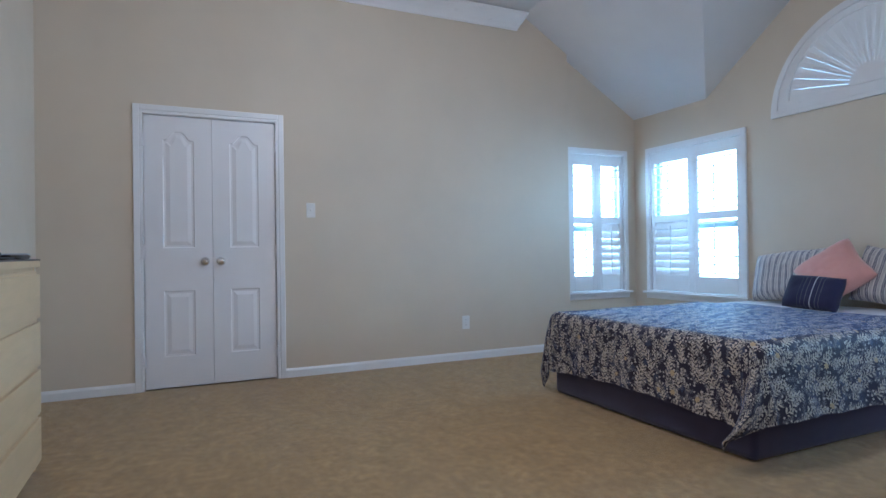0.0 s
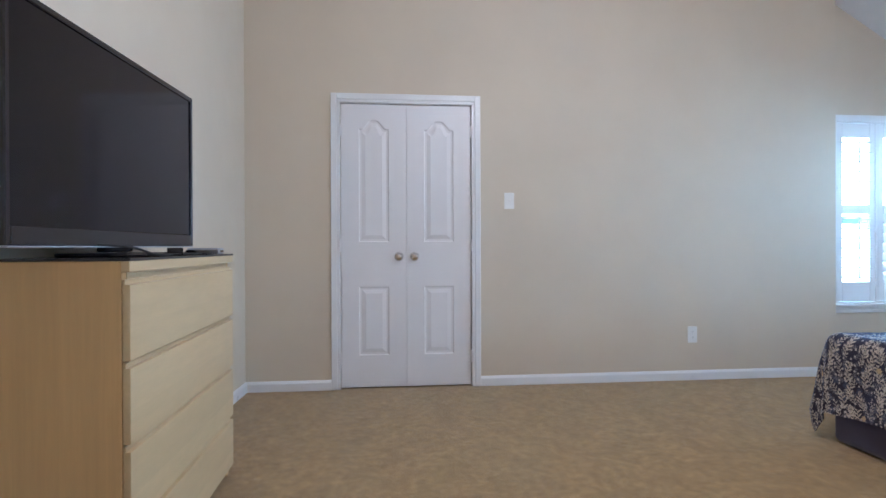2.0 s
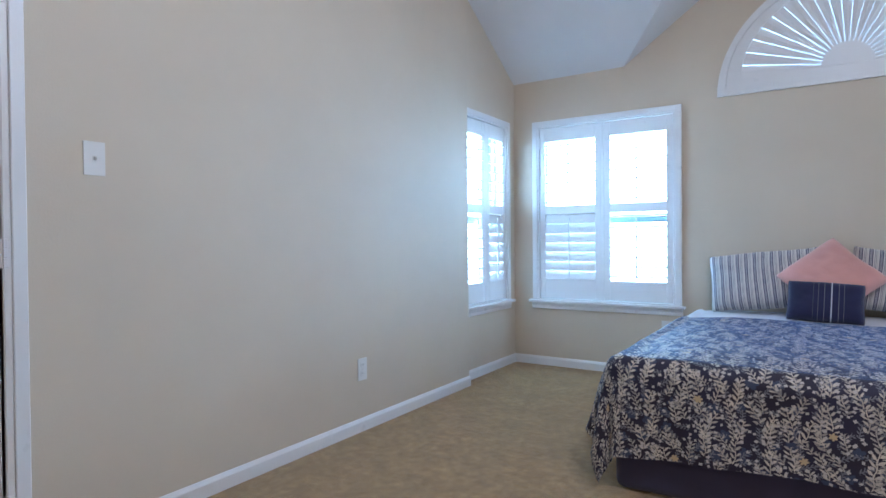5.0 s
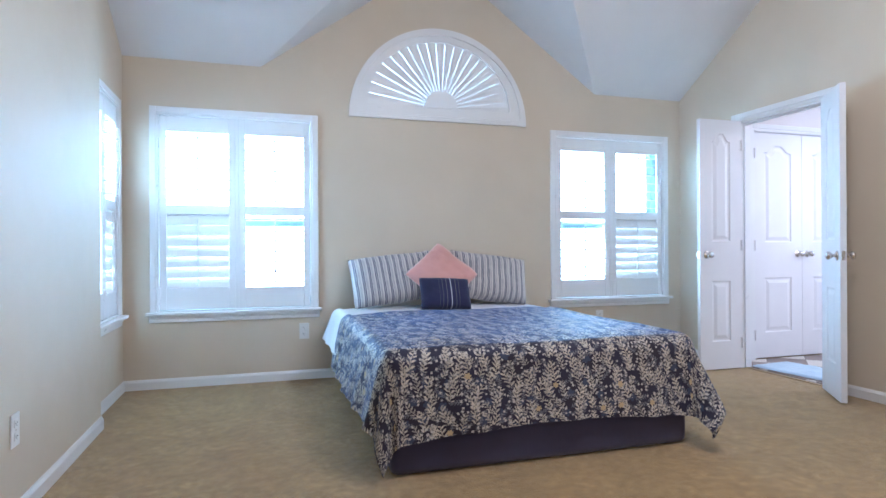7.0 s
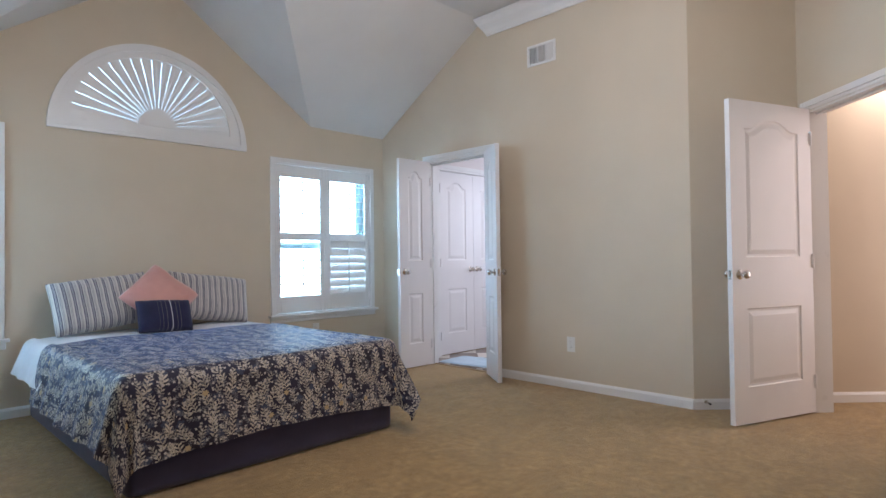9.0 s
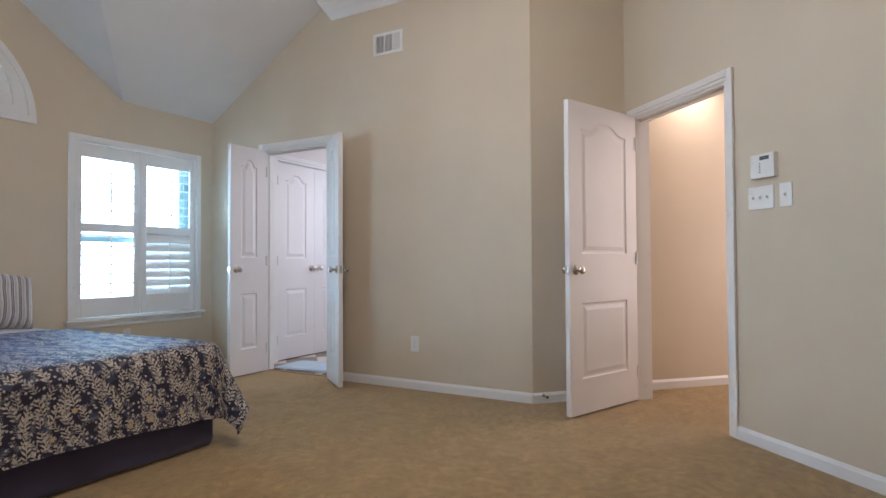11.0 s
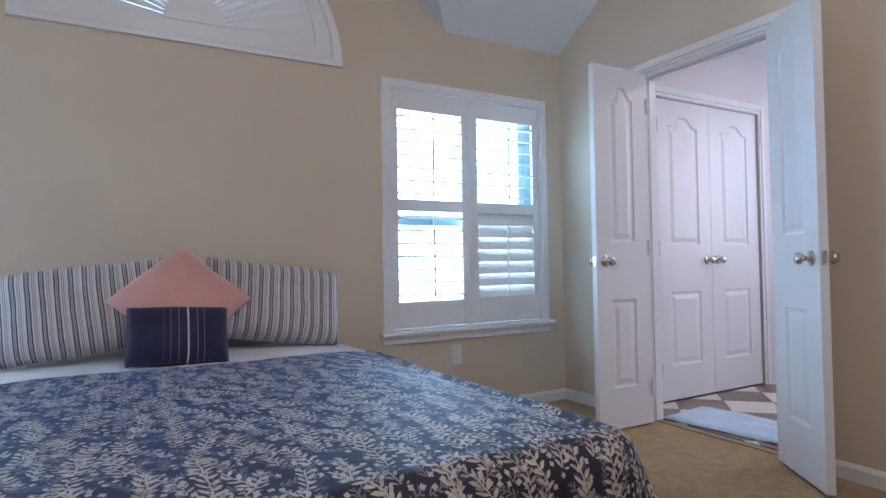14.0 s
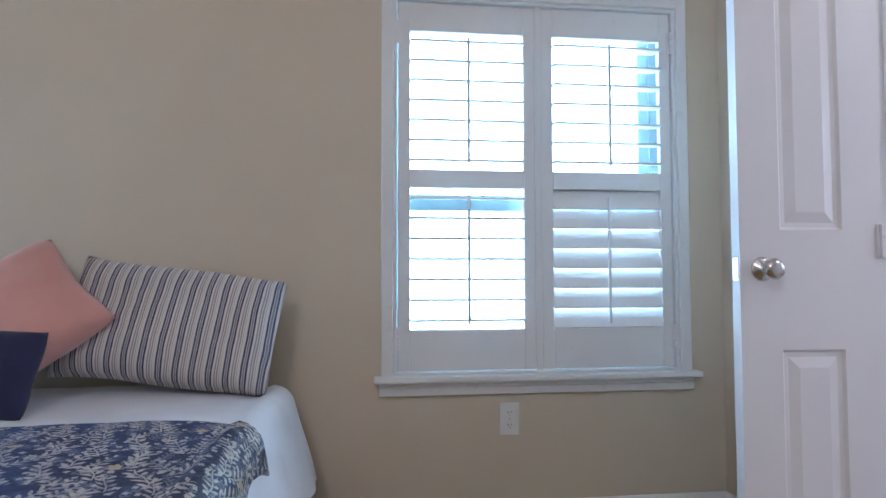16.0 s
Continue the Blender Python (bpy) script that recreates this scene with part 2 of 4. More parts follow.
def birch(name, colour, lengthwise):
    n = Nodes(name, colour, 0.42)
    xyz = n.split(n.coord.outputs["Object"])
    stretch = {"x": n.join(n.math("MULTIPLY", xyz[0], 1.5), n.math("MULTIPLY", xyz[1], 8.0), n.math("MULTIPLY", xyz[2], 9.0)),
               "z": n.join(n.math("MULTIPLY", xyz[0], 22.0), n.math("MULTIPLY", xyz[1], 22.0), n.math("MULTIPLY", xyz[2], 1.2))}[lengthwise]
    grain = n.noise(2.2, 6, 0.65, stretch)
    strip = n.math("FRACT", n.math("MULTIPLY", n.math("FLOOR", n.math("DIVIDE", xyz[1] if lengthwise == "z" else xyz[2], 0.115)), 0.618))
    c = n.mix(n.ramp(grain, 0.3, 0.72), tuple(v * 0.93 for v in colour), tuple(min(v * 1.08, 1) for v in colour))
    c = n.mix(n.math("MULTIPLY", strip, 0.28), c, tuple(v * 0.72 for v in colour))
    n.colour(c)
    n.bump(grain, 0.08, 0.001)
    return n.mat


BIRCHSIDE = birch("birch_veneer_upright", (0.60, 0.385, 0.165), "z")
BIRCHFRONT = birch("birch_veneer_pale", (0.60, 0.45, 0.25), "x")
BLACKTOP = Nodes("black_glass_top", (0.012, 0.010, 0.011), 0.22).mat


def metal(name, colour, rough):
    n = Nodes(name, colour, rough, 1.0)
    n.put(n.bsdf.inputs["Roughness"], n.ramp(n.noise(40, 3), 0.3, 0.7, rough * 0.8, rough * 1.25))
    return n.mat


NICKEL = metal("satin_nickel", (0.60, 0.575, 0.55), 0.24)
BLACKPLASTIC = Nodes("black_gloss_plastic", (0.008, 0.007, 0.011), 0.2).mat
screen = Nodes("tv_screen", (0.005, 0.004, 0.008), 0.10)
screen.bsdf.inputs["Specular IOR Level"].default_value = 0.22
SCREEN = screen.mat
CABLE = Nodes("black_rubber_cable", (0.014, 0.013, 0.013), 0.55).mat
GREYPLASTIC = Nodes("grey_plastic", (0.30, 0.31, 0.34), 0.35).mat
# Dark colour painted as the shade inside outlet slots and vent duct
HOLLOWSHADE = Nodes("painted_hollow_shade", (0.05, 0.046, 0.04), 0.9).mat
LCD = Nodes("keypad_display", (0.10, 0.12, 0.12), 0.2).mat
# Sash vinyl coloured teal to paint in the cyan bloom of daylight
GLOWVINYL = painted("window_vinyl_cyan_glow", (0.42, 0.58, 0.60), 0.4, 30, 200, 0.03)


def glass():
    n = Nodes("clear_glass", (0.95, 1.0, 1.0), 0.0)
    n.bsdf.inputs["Transmission Weight"].default_value = 1.0
    n.bsdf.inputs["IOR"].default_value = 1.1
    return n.mat


GLASS = glass()


def tile_mat(name, a, b):
    n = Nodes(name, a, 0.32)
    n.colour(n.mix(n.ramp(n.noise(6, 5, 0.6), 0.3, 0.7), a, b))
    n.bump(n.noise(30, 3), 0.06, 0.002)
    return n.mat


TILEBROWN = tile_mat("floor_tile_brown", (0.13, 0.085, 0.065), (0.22, 0.155, 0.12))
TILECREAM = tile_mat("floor_tile_cream", (0.60, 0.54, 0.47), (0.72, 0.67, 0.60))
GROUT = Nodes("grout", (0.30, 0.27, 0.24), 0.9).mat


def greenery(name, a, b):
    n = Nodes(name, a, 0.8)
    n.colour(n.mix(n.ramp(n.noise(2.2, 5), 0.35, 0.65), a, b))
    return n.mat


LAWN = greenery("lawn_green", (0.05, 0.09, 0.025), (0.10, 0.13, 0.05))
FOLIAGE = greenery("foliage_green", (0.035, 0.075, 0.025), (0.07, 0.12, 0.04))
BARK = greenery("bark_brown", (0.10, 0.07, 0.05), (0.16, 0.12, 0.09))
FENCEWOOD = greenery("fence_cedar_weathered", (0.26, 0.20, 0.15), (0.36, 0.29, 0.22))


# ---- building helpers ----
def box(bm, a, b):
    (x0, y0, z0), (x1, y1, z1) = a, b
    v = [bm.verts.new(p) for p in ((x0, y0, z0), (x1, y0, z0), (x1, y1, z0), (x0, y1, z0), (x0, y0, z1), (x1, y0, z1), (x1, y1, z1), (x0, y1, z1))]
    for f in ((0, 3, 2, 1), (4, 5, 6, 7), (0, 1, 5, 4), (1, 2, 6, 5), (2, 3, 7, 6), (3, 0, 4, 7)):
        bm.faces.new([v[i] for i in f])


def boxes(*pairs, bevel=0.0, segments=1):
    bm = bmesh.new()
    for a, b in pairs:
        box(bm, a, b)
    if bevel:
        bmesh.ops.bevel(bm, geom=bm.edges[:], offset=bevel, segments=segments, affect="EDGES", profile=0.6)
    return bm


def part(name, bm, material, parent=None, label="", smooth=False, m=None):
    me = bpy.data.meshes.new(name)
    bmesh.ops.recalc_face_normals(bm, faces=bm.faces[:])
    bm.to_mesh(me)
    bm.free()
    me.materials.append(material)
    if smooth:
        me.shade_smooth()
    o = new(name, me)
    if parent:
        o.parent = parent
    if m:
        o.matrix_basis = m
    return tagged(o, label)


def again(ob, m, parent=None, name=None):
    """A further object on the same mesh."""
    o = new(name or ob.name.split(".")[0], ob.data)
    o.parent = parent or ob.parent
    o.matrix_basis = m
    if "label" in ob:
        o["label"] = ob["label"]
    return o


def thing(name, m=None, label="", category="", group="", kind=""):
    o = new(name)
    o.empty_display_size = 0.1
    if m:
        o.matrix_basis = m
    return tagged(o, label, category, group, kind)


def lathe(profile, turns=20):
    """A body turned about z from (radius, height) pairs."""
    bm = bmesh.new()
    rings = []
    for r, z in profile:
        rings.append([bm.verts.new((r * math.cos(2 * math.pi * k / turns), r * math.sin(2 * math.pi * k / turns), z)) for k in range(turns)])
    for a, b in zip(rings, rings[1:]):
        for k in range(turns):
            bm.faces.new((a[k], a[(k + 1) % turns], b[(k + 1) % turns], b[k]))
    bm.faces.new(rings[0][::-1])
    bm.faces.new(rings[-1])
    return bm


def prism(outline, depth, holes=()):
    """A plate in x and z, of an outline with holes, from y = 0 to y = depth."""
    bm = bmesh.new()
    loops = []
    for pts in (outline, *holes):
        loops.append([bm.verts.new((x, 0, z)) for x, z in pts])
    edges = [bm.edges.new((l[k], l[(k + 1) % len(l)])) for l in loops for k in range(len(l))]
    bmesh.ops.triangle_fill(bm, use_beauty=True, use_dissolve=False, edges=edges, normal=(0, -1, 0))
    front = bm.faces[:]
    back = bmesh.ops.duplicate(bm, geom=front)
    made = back["vert_map"]
    for f in back["geom"]:
        if isinstance(f, bmesh.types.BMVert):
            f.co.y = depth
    for l in loops:
        for k in range(len(l)):
            a, b = l[k], l[(k + 1) % len(l)]
            bm.faces.new((a, b, made[b], made[a]))
    return bm


def rect(x0, z0, x1, z1):
    return [(x0, z0), (x1, z0), (x1, z1), (x0, z1)]


def along(p, q):
    """The frame of a wall whose foot runs from p to q: x along it, y out of the room, z up. The room lies to its right."""
    d = Vector((q[0] - p[0], q[1] - p[1], 0))
    return pose(p[0], p[1], 0, 0, 0, math.degrees(math.atan2(d.y, d.x))), d.length


def wall(name, p, q, height, material, holes=(), depth=0.12, base=0.0, doors=()):
    m, length = along(p, q)
    outline = [(0, base)]
    for x0, x1, top in doors:
        outline += [(x0, base), (x0, top), (x1, top), (x1, base)]
    outline += [(length, base), (length, height), (0, height)]
    o = part(name, prism(outline, depth, holes), material, m=m)
    return tagged(o, kind="structure")


def skirting(name, p, q, gaps=(), height=0.072):
    """A baseboard with a bevelled top on the room's side of the wall from p to q, but for the gaps."""
    m, length = along(p, q)
    spans, at = [], 0.0
    for a, b in gaps:
        spans.append((at, a))
        at = b
    spans.append((at, length))
    bm = bmesh.new()
    sec = [(0, 0), (-0.014, 0), (-0.014, height - 0.018), (-0.009, height - 0.008), (-0.005, height), (0, height)]
    for a, b in spans:
        if b - a < 0.01:
            continue
        r0, r1 = ([bm.verts.new((x, y - 0.0005, z)) for y, z in sec] for x in (a, b))
        for k in range(len(sec)):
            j = (k + 1) % len(sec)
            bm.faces.new((r0[k], r0[j], r1[j], r1[k]))
        bm.faces.new(r0)
        bm.faces.new(r1[::-1])
    return tagged(part(name, bm, TRIM, m=m), kind="structure")


def casing_bm(x0, x1, top, w=0.065, d=0.018, foot=0.0):
    """A door casing round an opening: a stepped moulding of two boards a side."""
    e = 0.0005
    return boxes(((x0 - w, -d, foot), (x0 - w * 0.35, -e, top + w)), ((x0 - w * 0.35, -d * 0.6, foot), (x0, -e, top)),
                 ((x1 + w * 0.35, -d, foot), (x1 + w, -e, top + w)), ((x1, -d * 0.6, foot), (x1 + w * 0.35, -e, top)),
                 ((x0 - w * 0.35, -d, top + w * 0.35), (x1 + w * 0.35, -e, top + w)), ((x0 - w * 0.35, -d * 0.6, top), (x1 + w * 0.35, -e, top + w * 0.35)), bevel=0.003)


# ---- doors ----
def panel_outline(x0, z0, x1, z1, rise, inset=0.0):
    pts = [(x0 + inset, z0 + inset), (x1 - inset, z0 + inset)]
    if not rise:
        return pts + [(x1 - inset, z1 - inset), (x0 + inset, z1 - inset)]
    steps = 20
    for k in range(steps + 1):
        u = 1 - 2 * k / steps
        s = min(1.0, max(0.0, (0.84 - abs(u)) / 0.66))
        f = s * s * (3 - 2 * s)
        pts.append(((x0 + x1) / 2 + u * ((x1 - x0) / 2 - inset), z1 + rise * f - inset))
    return pts


def leaf_bm(w, h, t, margin):
    """A moulded two-panel door leaf, arched above: x from 0 to w, y from 0 to t, z from 0 to h, panels on both faces."""
    shapes = [(margin, 1.035, w - margin, h - 0.175, 0.062), (margin, 0.225, w - margin, 0.715, 0.0)]
    bm = bmesh.new()
    for side in (0, 1):
        y = lambda depth: depth if side == 0 else t - depth
        outer = [bm.verts.new((x, y(0), z)) for x, z in rect(0, 0, w, h)]
        loops = [outer]
        for s in shapes:
            rings = []
            for inset, depth in ((0, 0), (0.007, 0.007), (0.020, 0.008), (0.048, 0.0015)):
                rings.append([bm.verts.new((x, y(depth), z)) for x, z in panel_outline(*s, inset=inset)])
            loops.append(rings[0])
            for a, b in zip(rings, rings[1:]):
                for k in range(len(a)):
                    j = (k + 1) % len(a)
                    bm.faces.new((a[k], a[j], b[j], b[k]))
            bm.faces.new(rings[-1])
        edges = []
        for l in loops:
            for k in range(len(l)):
                e = bm.edges.get((l[k], l[(k + 1) % len(l)])) or bm.edges.new((l[k], l[(k + 1) % len(l)]))
                edges.append(e)
        bmesh.ops.triangle_fill(bm, use_beauty=True, use_dissolve=False, edges=edges, normal=(0, -1, 0))
        if side == 0:
            first = outer
        else:
            for k in range(4):
                j = (k + 1) % 4
                bm.faces.new((first[k], first[j], outer[j], outer[k]))
    return bm


def knob_set(parent, x, z, t, both):
    """Round knobs with their roses on a leaf of thickness t."""
    prof = [(0.0315, 0.0), (0.0325, 0.003), (0.029, 0.007), (0.014, 0.011), (0.0105, 0.018), (0.011, 0.028), (0.019, 0.034), (0.0265, 0.043), (0.0275, 0.052), (0.023, 0.061), (0.013, 0.065)]
    k = part("knob", lathe(prof, 24), NICKEL, parent, "round satin nickel door knob", True, Matrix.Translation((x, 0, z)) @ pose(0, 0, 0, 90, 0, 0))
    if both:
        again(k, Matrix.Translation((x, t, z)) @ pose(0, 0, 0, -90, 0, 0))
        part("latch_plate", boxes(((-0.0015, t * 0.2, z - 0.03), (0.0, t * 0.8, z + 0.03)), bevel=0.0004), NICKEL, parent, "brushed nickel latch plate", m=Matrix.Translation((0 if x < 0.2 else 0, 0, 0)))


def leaf(parent, m, w, h, t, margin, knob_x, both=True, label=""):
    o = part("door_leaf", leaf_bm(w, h, t, margin), DOORPAINT, parent, label, m=m)
    knob_set(o, knob_x, 0.93, t, both)
    return o


def hinges(parent, places, rz=0):
    first = None
    for x, y, z in places:
        if first is None:
            first = part("hinge", boxes(((-0.006, -0.011, -0.045), (0.006, -0.001, -0.0155)), ((-0.006, -0.011, -0.0145), (0.006, -0.001, 0.0145)), ((-0.006, -0.011, 0.0155), (0.006, -0.001, 0.045)), ((-0.014, -0.003, -0.045), (0.014, 0.0, 0.045)), bevel=0.0015), DOORPAINT, parent, "white painted butt hinge", m=pose(x, y, z, 0, 0, rz))
        else:
            again(first, pose(x, y, z, 0, 0, rz))


# ---- windows with plantation shutters ----
LOUVRES = {}


def louvre_mesh(length):
    key = round(length, 3)
    if key not in LOUVRES:
        bm = bmesh.new()
        sec = [(sy * (0.0375 + 0.0040 * math.cos(a)), 0.0044 * math.sin(a)) for sy, span in ((1, (-80, -40, 0, 40, 80)), (-1, (80, 40, 0, -40, -80))) for a in map(radians, span)]
        sec.insert(5, (0, 0.0058))
        sec.append((0, -0.0058))
        rings = []
        for x in (0, length):
            rings.append([bm.verts.new((x, y, z)) for y, z in sec])
        for k in range(len(sec)):
            j = (k + 1) % len(sec)
            bm.faces.new((rings[0][k], rings[0][j], rings[1][j], rings[1][k]))
        bm.faces.new(rings[0][::-1])
        bm.faces.new(rings[1])
        me = bpy.data.meshes.new("louvre")
        bmesh.ops.recalc_face_normals(bm, faces=bm.faces[:])
        bm.to_mesh(me)
        bm.free()
        me.materials.append(TRIM)
        LOUVRES[key] = me
    return LOUVRES[key]


def shutter_window(name, m, width, tilts, top=2.043, sill=0.552, side=0.04):
    """x along the wall, y out of doors. tilts: of the four banks of louvres, (upper, lower) of each panel, in degrees."""
    w = thing(name, m, kind="structure")
    e = 0.0005
    part("casing", boxes(((0, -0.020, sill), (0.045, -e, top)), ((width - 0.045, -0.020, sill), (width, -e, top)), ((0.045, -0.020, top - 0.045), (width - 0.045, -e, top)), bevel=0.003), TRIM, w, "white painted window casing")
    part("sill", boxes(((-0.025, -0.055, sill - 0.022), (width + 0.025, -e, sill)), bevel=0.005, segments=2), TRIM, w, "white painted window sill")
    part("apron", boxes(((-0.008, -0.018, sill - 0.075), (width + 0.008, -e, sill - 0.0225)), ((-0.004, -0.026, sill - 0.045), (width + 0.004, -0.018, sill - 0.0225)), bevel=0.003), TRIM, w, "white moulded apron under the sill")
    f0, f1 = 0.045, width - 0.045
    # the shutter frame, its post, and the jamb behind
    part("shutter_frame", boxes(((f0, -0.012, sill), (f0 + 0.014, 0.03, top - 0.045)), ((f1 - 0.014, -0.012, sill), (f1, 0.03, top - 0.045)), ((f0 + 0.014, -0.012, top - 0.058), (f1 - 0.014, 0.03, top - 0.045)),
                                ((f0 + 0.014, -0.012, sill), (f1 - 0.014, 0.03, sill + 0.010)), ((width / 2 - 0.0126, -0.0015, sill + 0.010), (width / 2 + 0.0126, 0.03, top - 0.058)), bevel=0.0015), TRIM, w, "white shutter frame with centre post")
    part("jamb", boxes(((f0 - 0.02, 0.031, sill - 0.015), (f0, 0.118, top - 0.03)), ((f1, 0.031, sill - 0.015), (f1 + 0.02, 0.118, top - 0.03)), ((f0, 0.031, top - 0.045), (f1, 0.118, top - 0.03)), ((f0, 0.031, sill - 0.015), (f1, 0.118, sill))), TRIM, w, "white window jamb lining")
    # sashes
    mid = (top + sill) / 2 - 0.0875
    s0, s1 = f0 + 0.001, f1 - 0.001
    up = part("upper_sash", boxes(((s0, 0.095, mid), (s0 + 0.04, 0.118, top - 0.046)), ((s1 - side, 0.095, mid), (s1 - side * 0.6, 0.118, top - 0.046)), ((s1 - side * 0.55, 0.095, mid), (s1, 0.118, top - 0.046)), ((s0 + 0.04, 0.095, top - 0.09), (s1 - side, 0.118, top - 0.046)), ((s0 + 0.04, 0.095, mid), (s1 - side, 0.118, mid + 0.035)), bevel=0.001), GLOWVINYL, w, "pale vinyl upper window sash, cyan glow in its colour")
    low = part("lower_sash", boxes(((s0, 0.068, sill + 0.001), (s0 + 0.045, 0.093, mid + 0.035)), ((s1 - 0.045, 0.068, sill + 0.001), (s1, 0.093, mid + 0.035)), ((s0 + 0.045, 0.068, sill + 0.001), (s1 - 0.045, 0.093, sill + 0.055)), ((s0 + 0.045, 0.068, mid - 0.028), (s1 - 0.045, 0.093, mid + 0.035)), bevel=0.001), GLOWVINYL, w, "pale vinyl lower window sash, cyan glow in its colour")
    part("sash_lock", boxes(((width * 0.24, 0.055, mid + 0.012), (width * 0.24 + 0.06, 0.067, mid + 0.026)), bevel=0.002), GREYPLASTIC, w, "small grey sash lock")
    for ob, y, z0, z1 in ((up, 0.106, mid + 0.036, top - 0.091), (low, 0.080, sill + 0.056, mid - 0.029)):
        g = part("pane", boxes(((s0 + 0.046, y, z0), (s1 - 0.046, y + 0.003, z1))), GLASS, ob, "clear window pane")
        g.visible_shadow = False
    # shutter panels
    z_top, z_bot = top - 0.062, sill + 0.014
    g_top, m_top, m_bot, g_bot = z_top - 0.112, (top + sill) / 2 + 0.035, (top + sill) / 2 - 0.035, z_bot + 0.155
    for n, (x0, x1) in enumerate(((f0 + 0.018, width / 2 - 0.013), (width / 2 + 0.013, f1 - 0.018))):
        p = thing("shutter_panel", kind="")
        p.parent = w
        p["label"] = "white plantation shutter panel with two banks of louvres"
        st = 0.046
        part("shutter_stiles_and_rails", boxes(((x0, 0.0, z_bot), (x0 + st, 0.026, z_top)), ((x1 - st, 0.0, z_bot), (x1, 0.026, z_top)), ((x0 + st, 0.0, z_bot), (x1 - st, 0.026, g_bot)),
                               ((x0 + st, 0.0, m_bot), (x1 - st, 0.026, m_top)), ((x0 + st, 0.0, g_top), (x1 - st, 0.026, z_top)), bevel=0.0025), TRIM, p, "white shutter stiles and rails")
        for bank, (z0, z1) in enumerate(((m_top, g_top), (g_bot, m_bot))):
            tilt = tilts[n][bank]
            count = 7
            gap = (z1 - z0) / count
            data = louvre_mesh(x1 - x0 - 2 * st - 0.002)
            for k in range(count):
                lo = new("louvre", data)
                lo.parent = p
                lo.matrix_basis = pose(x0 + st + 0.001, 0.013, z0 + gap * (k + 0.5), tilt + random.uniform(-0.4, 0.4), 0, 0)
            shift = -0.031 if tilt < 30 else -0.012
            part("tilt_rod", boxes((((x0 + x1) / 2 - 0.0055, shift - 0.008, z0 + 0.02), ((x0 + x1) / 2 + 0.0055, shift + 0.002, z1 - 0.03)), bevel=0.002), TRIM, p, "slim white tilt rod")
        hinge_x = x0 if n == 0 else x1
        hinges(p, [(hinge_x, -0.001, z) for z in (z_bot + 0.12, z_top - 0.12)])
    return w


# ---- the room ----
XE, YS, YSTEP, XR = 4.65, -5.40, -0.945, -0.085
ZL, ZH, SLOPE, PITCH = 2.39, 3.27, 0.60, 0.71
YF = -(ZH - ZL) / SLOPE
INNER = (5.19, -3.89)
BEND = (4.65, -3.35)
ENTRY = (3.491, -5.60)
TOP = 3.6

# floor: one sheet of carpet, and the slab of the bathroom
floor = tagged(part("floor", boxes(((-0.3, -7.6, -0.12), (4.70, 0.14, 0)), ((4.70, -7.6, -0.12), (8.2, -3.14, 0)), ((4.70, -3.14, -0.12), (8.2, 0.14, -0.012))), CARPET), "tan cut-pile carpet on the bedroom floor", kind="structure")

w1, w2, ww = (0.09, 1.28), (3.285, 4.505), (0.115, 0.925)
AX, AZ, AR = 2.285, 2.057, 0.764
arch_hole = [(AX + (AR - 0.06) * math.cos(a), AZ + 0.055 + (AR - 0.115) * math.sin(a)) for a in (math.pi * k / 28 for k in range(29))]
north_holes = [rect(w1[0] + 0.03, 0.535, w1[1] - 0.03, 2.012), rect(w2[0] + 0.03, 0.535, w2[1] - 0.03, 2.012), arch_hole]
shift = 0.3
wall("wall_north", (-shift, 0), (5.0, 0), TOP, WALL, [[(x + shift, z) for x, z in h] for h in north_holes], 0.13)
wall("wall_west_recess", (XR, YSTEP - 0.15), (XR, 0), TOP, WALL, [rect(0.15 + 0.94 - ww[1] + 0.03, 0.535, 0.15 + 0.94 - ww[0] - 0.03, 2.012)], 0.13)
wall("wall_west", (0, YS - 0.1), (0, YSTEP), TOP, WALL, (), 0.12, doors=[(5.5 - 4.742, 5.5 - 3.803, 2.036)])
wall("wall_south", (3.7, ENTRY[1] - 0.012), (-0.1, YS + 0.006), TOP, WALL)
m_entry, l_entry = along(INNER, ENTRY)
door_e = (0.115, 1.018)
wall("wall_entry", INNER, ENTRY, TOP, WALL, (), 0.12, doors=[(door_e[0], door_e[1], 2.036)])
wall("wall_bend", BEND, INNER, TOP, WALL, (), 0.06)
wall("wall_east", (XE, 0.1), BEND, TOP, WALL, (), 0.12, doors=[(0.1 + 0.72, 0.1 + 1.53, 2.04)])


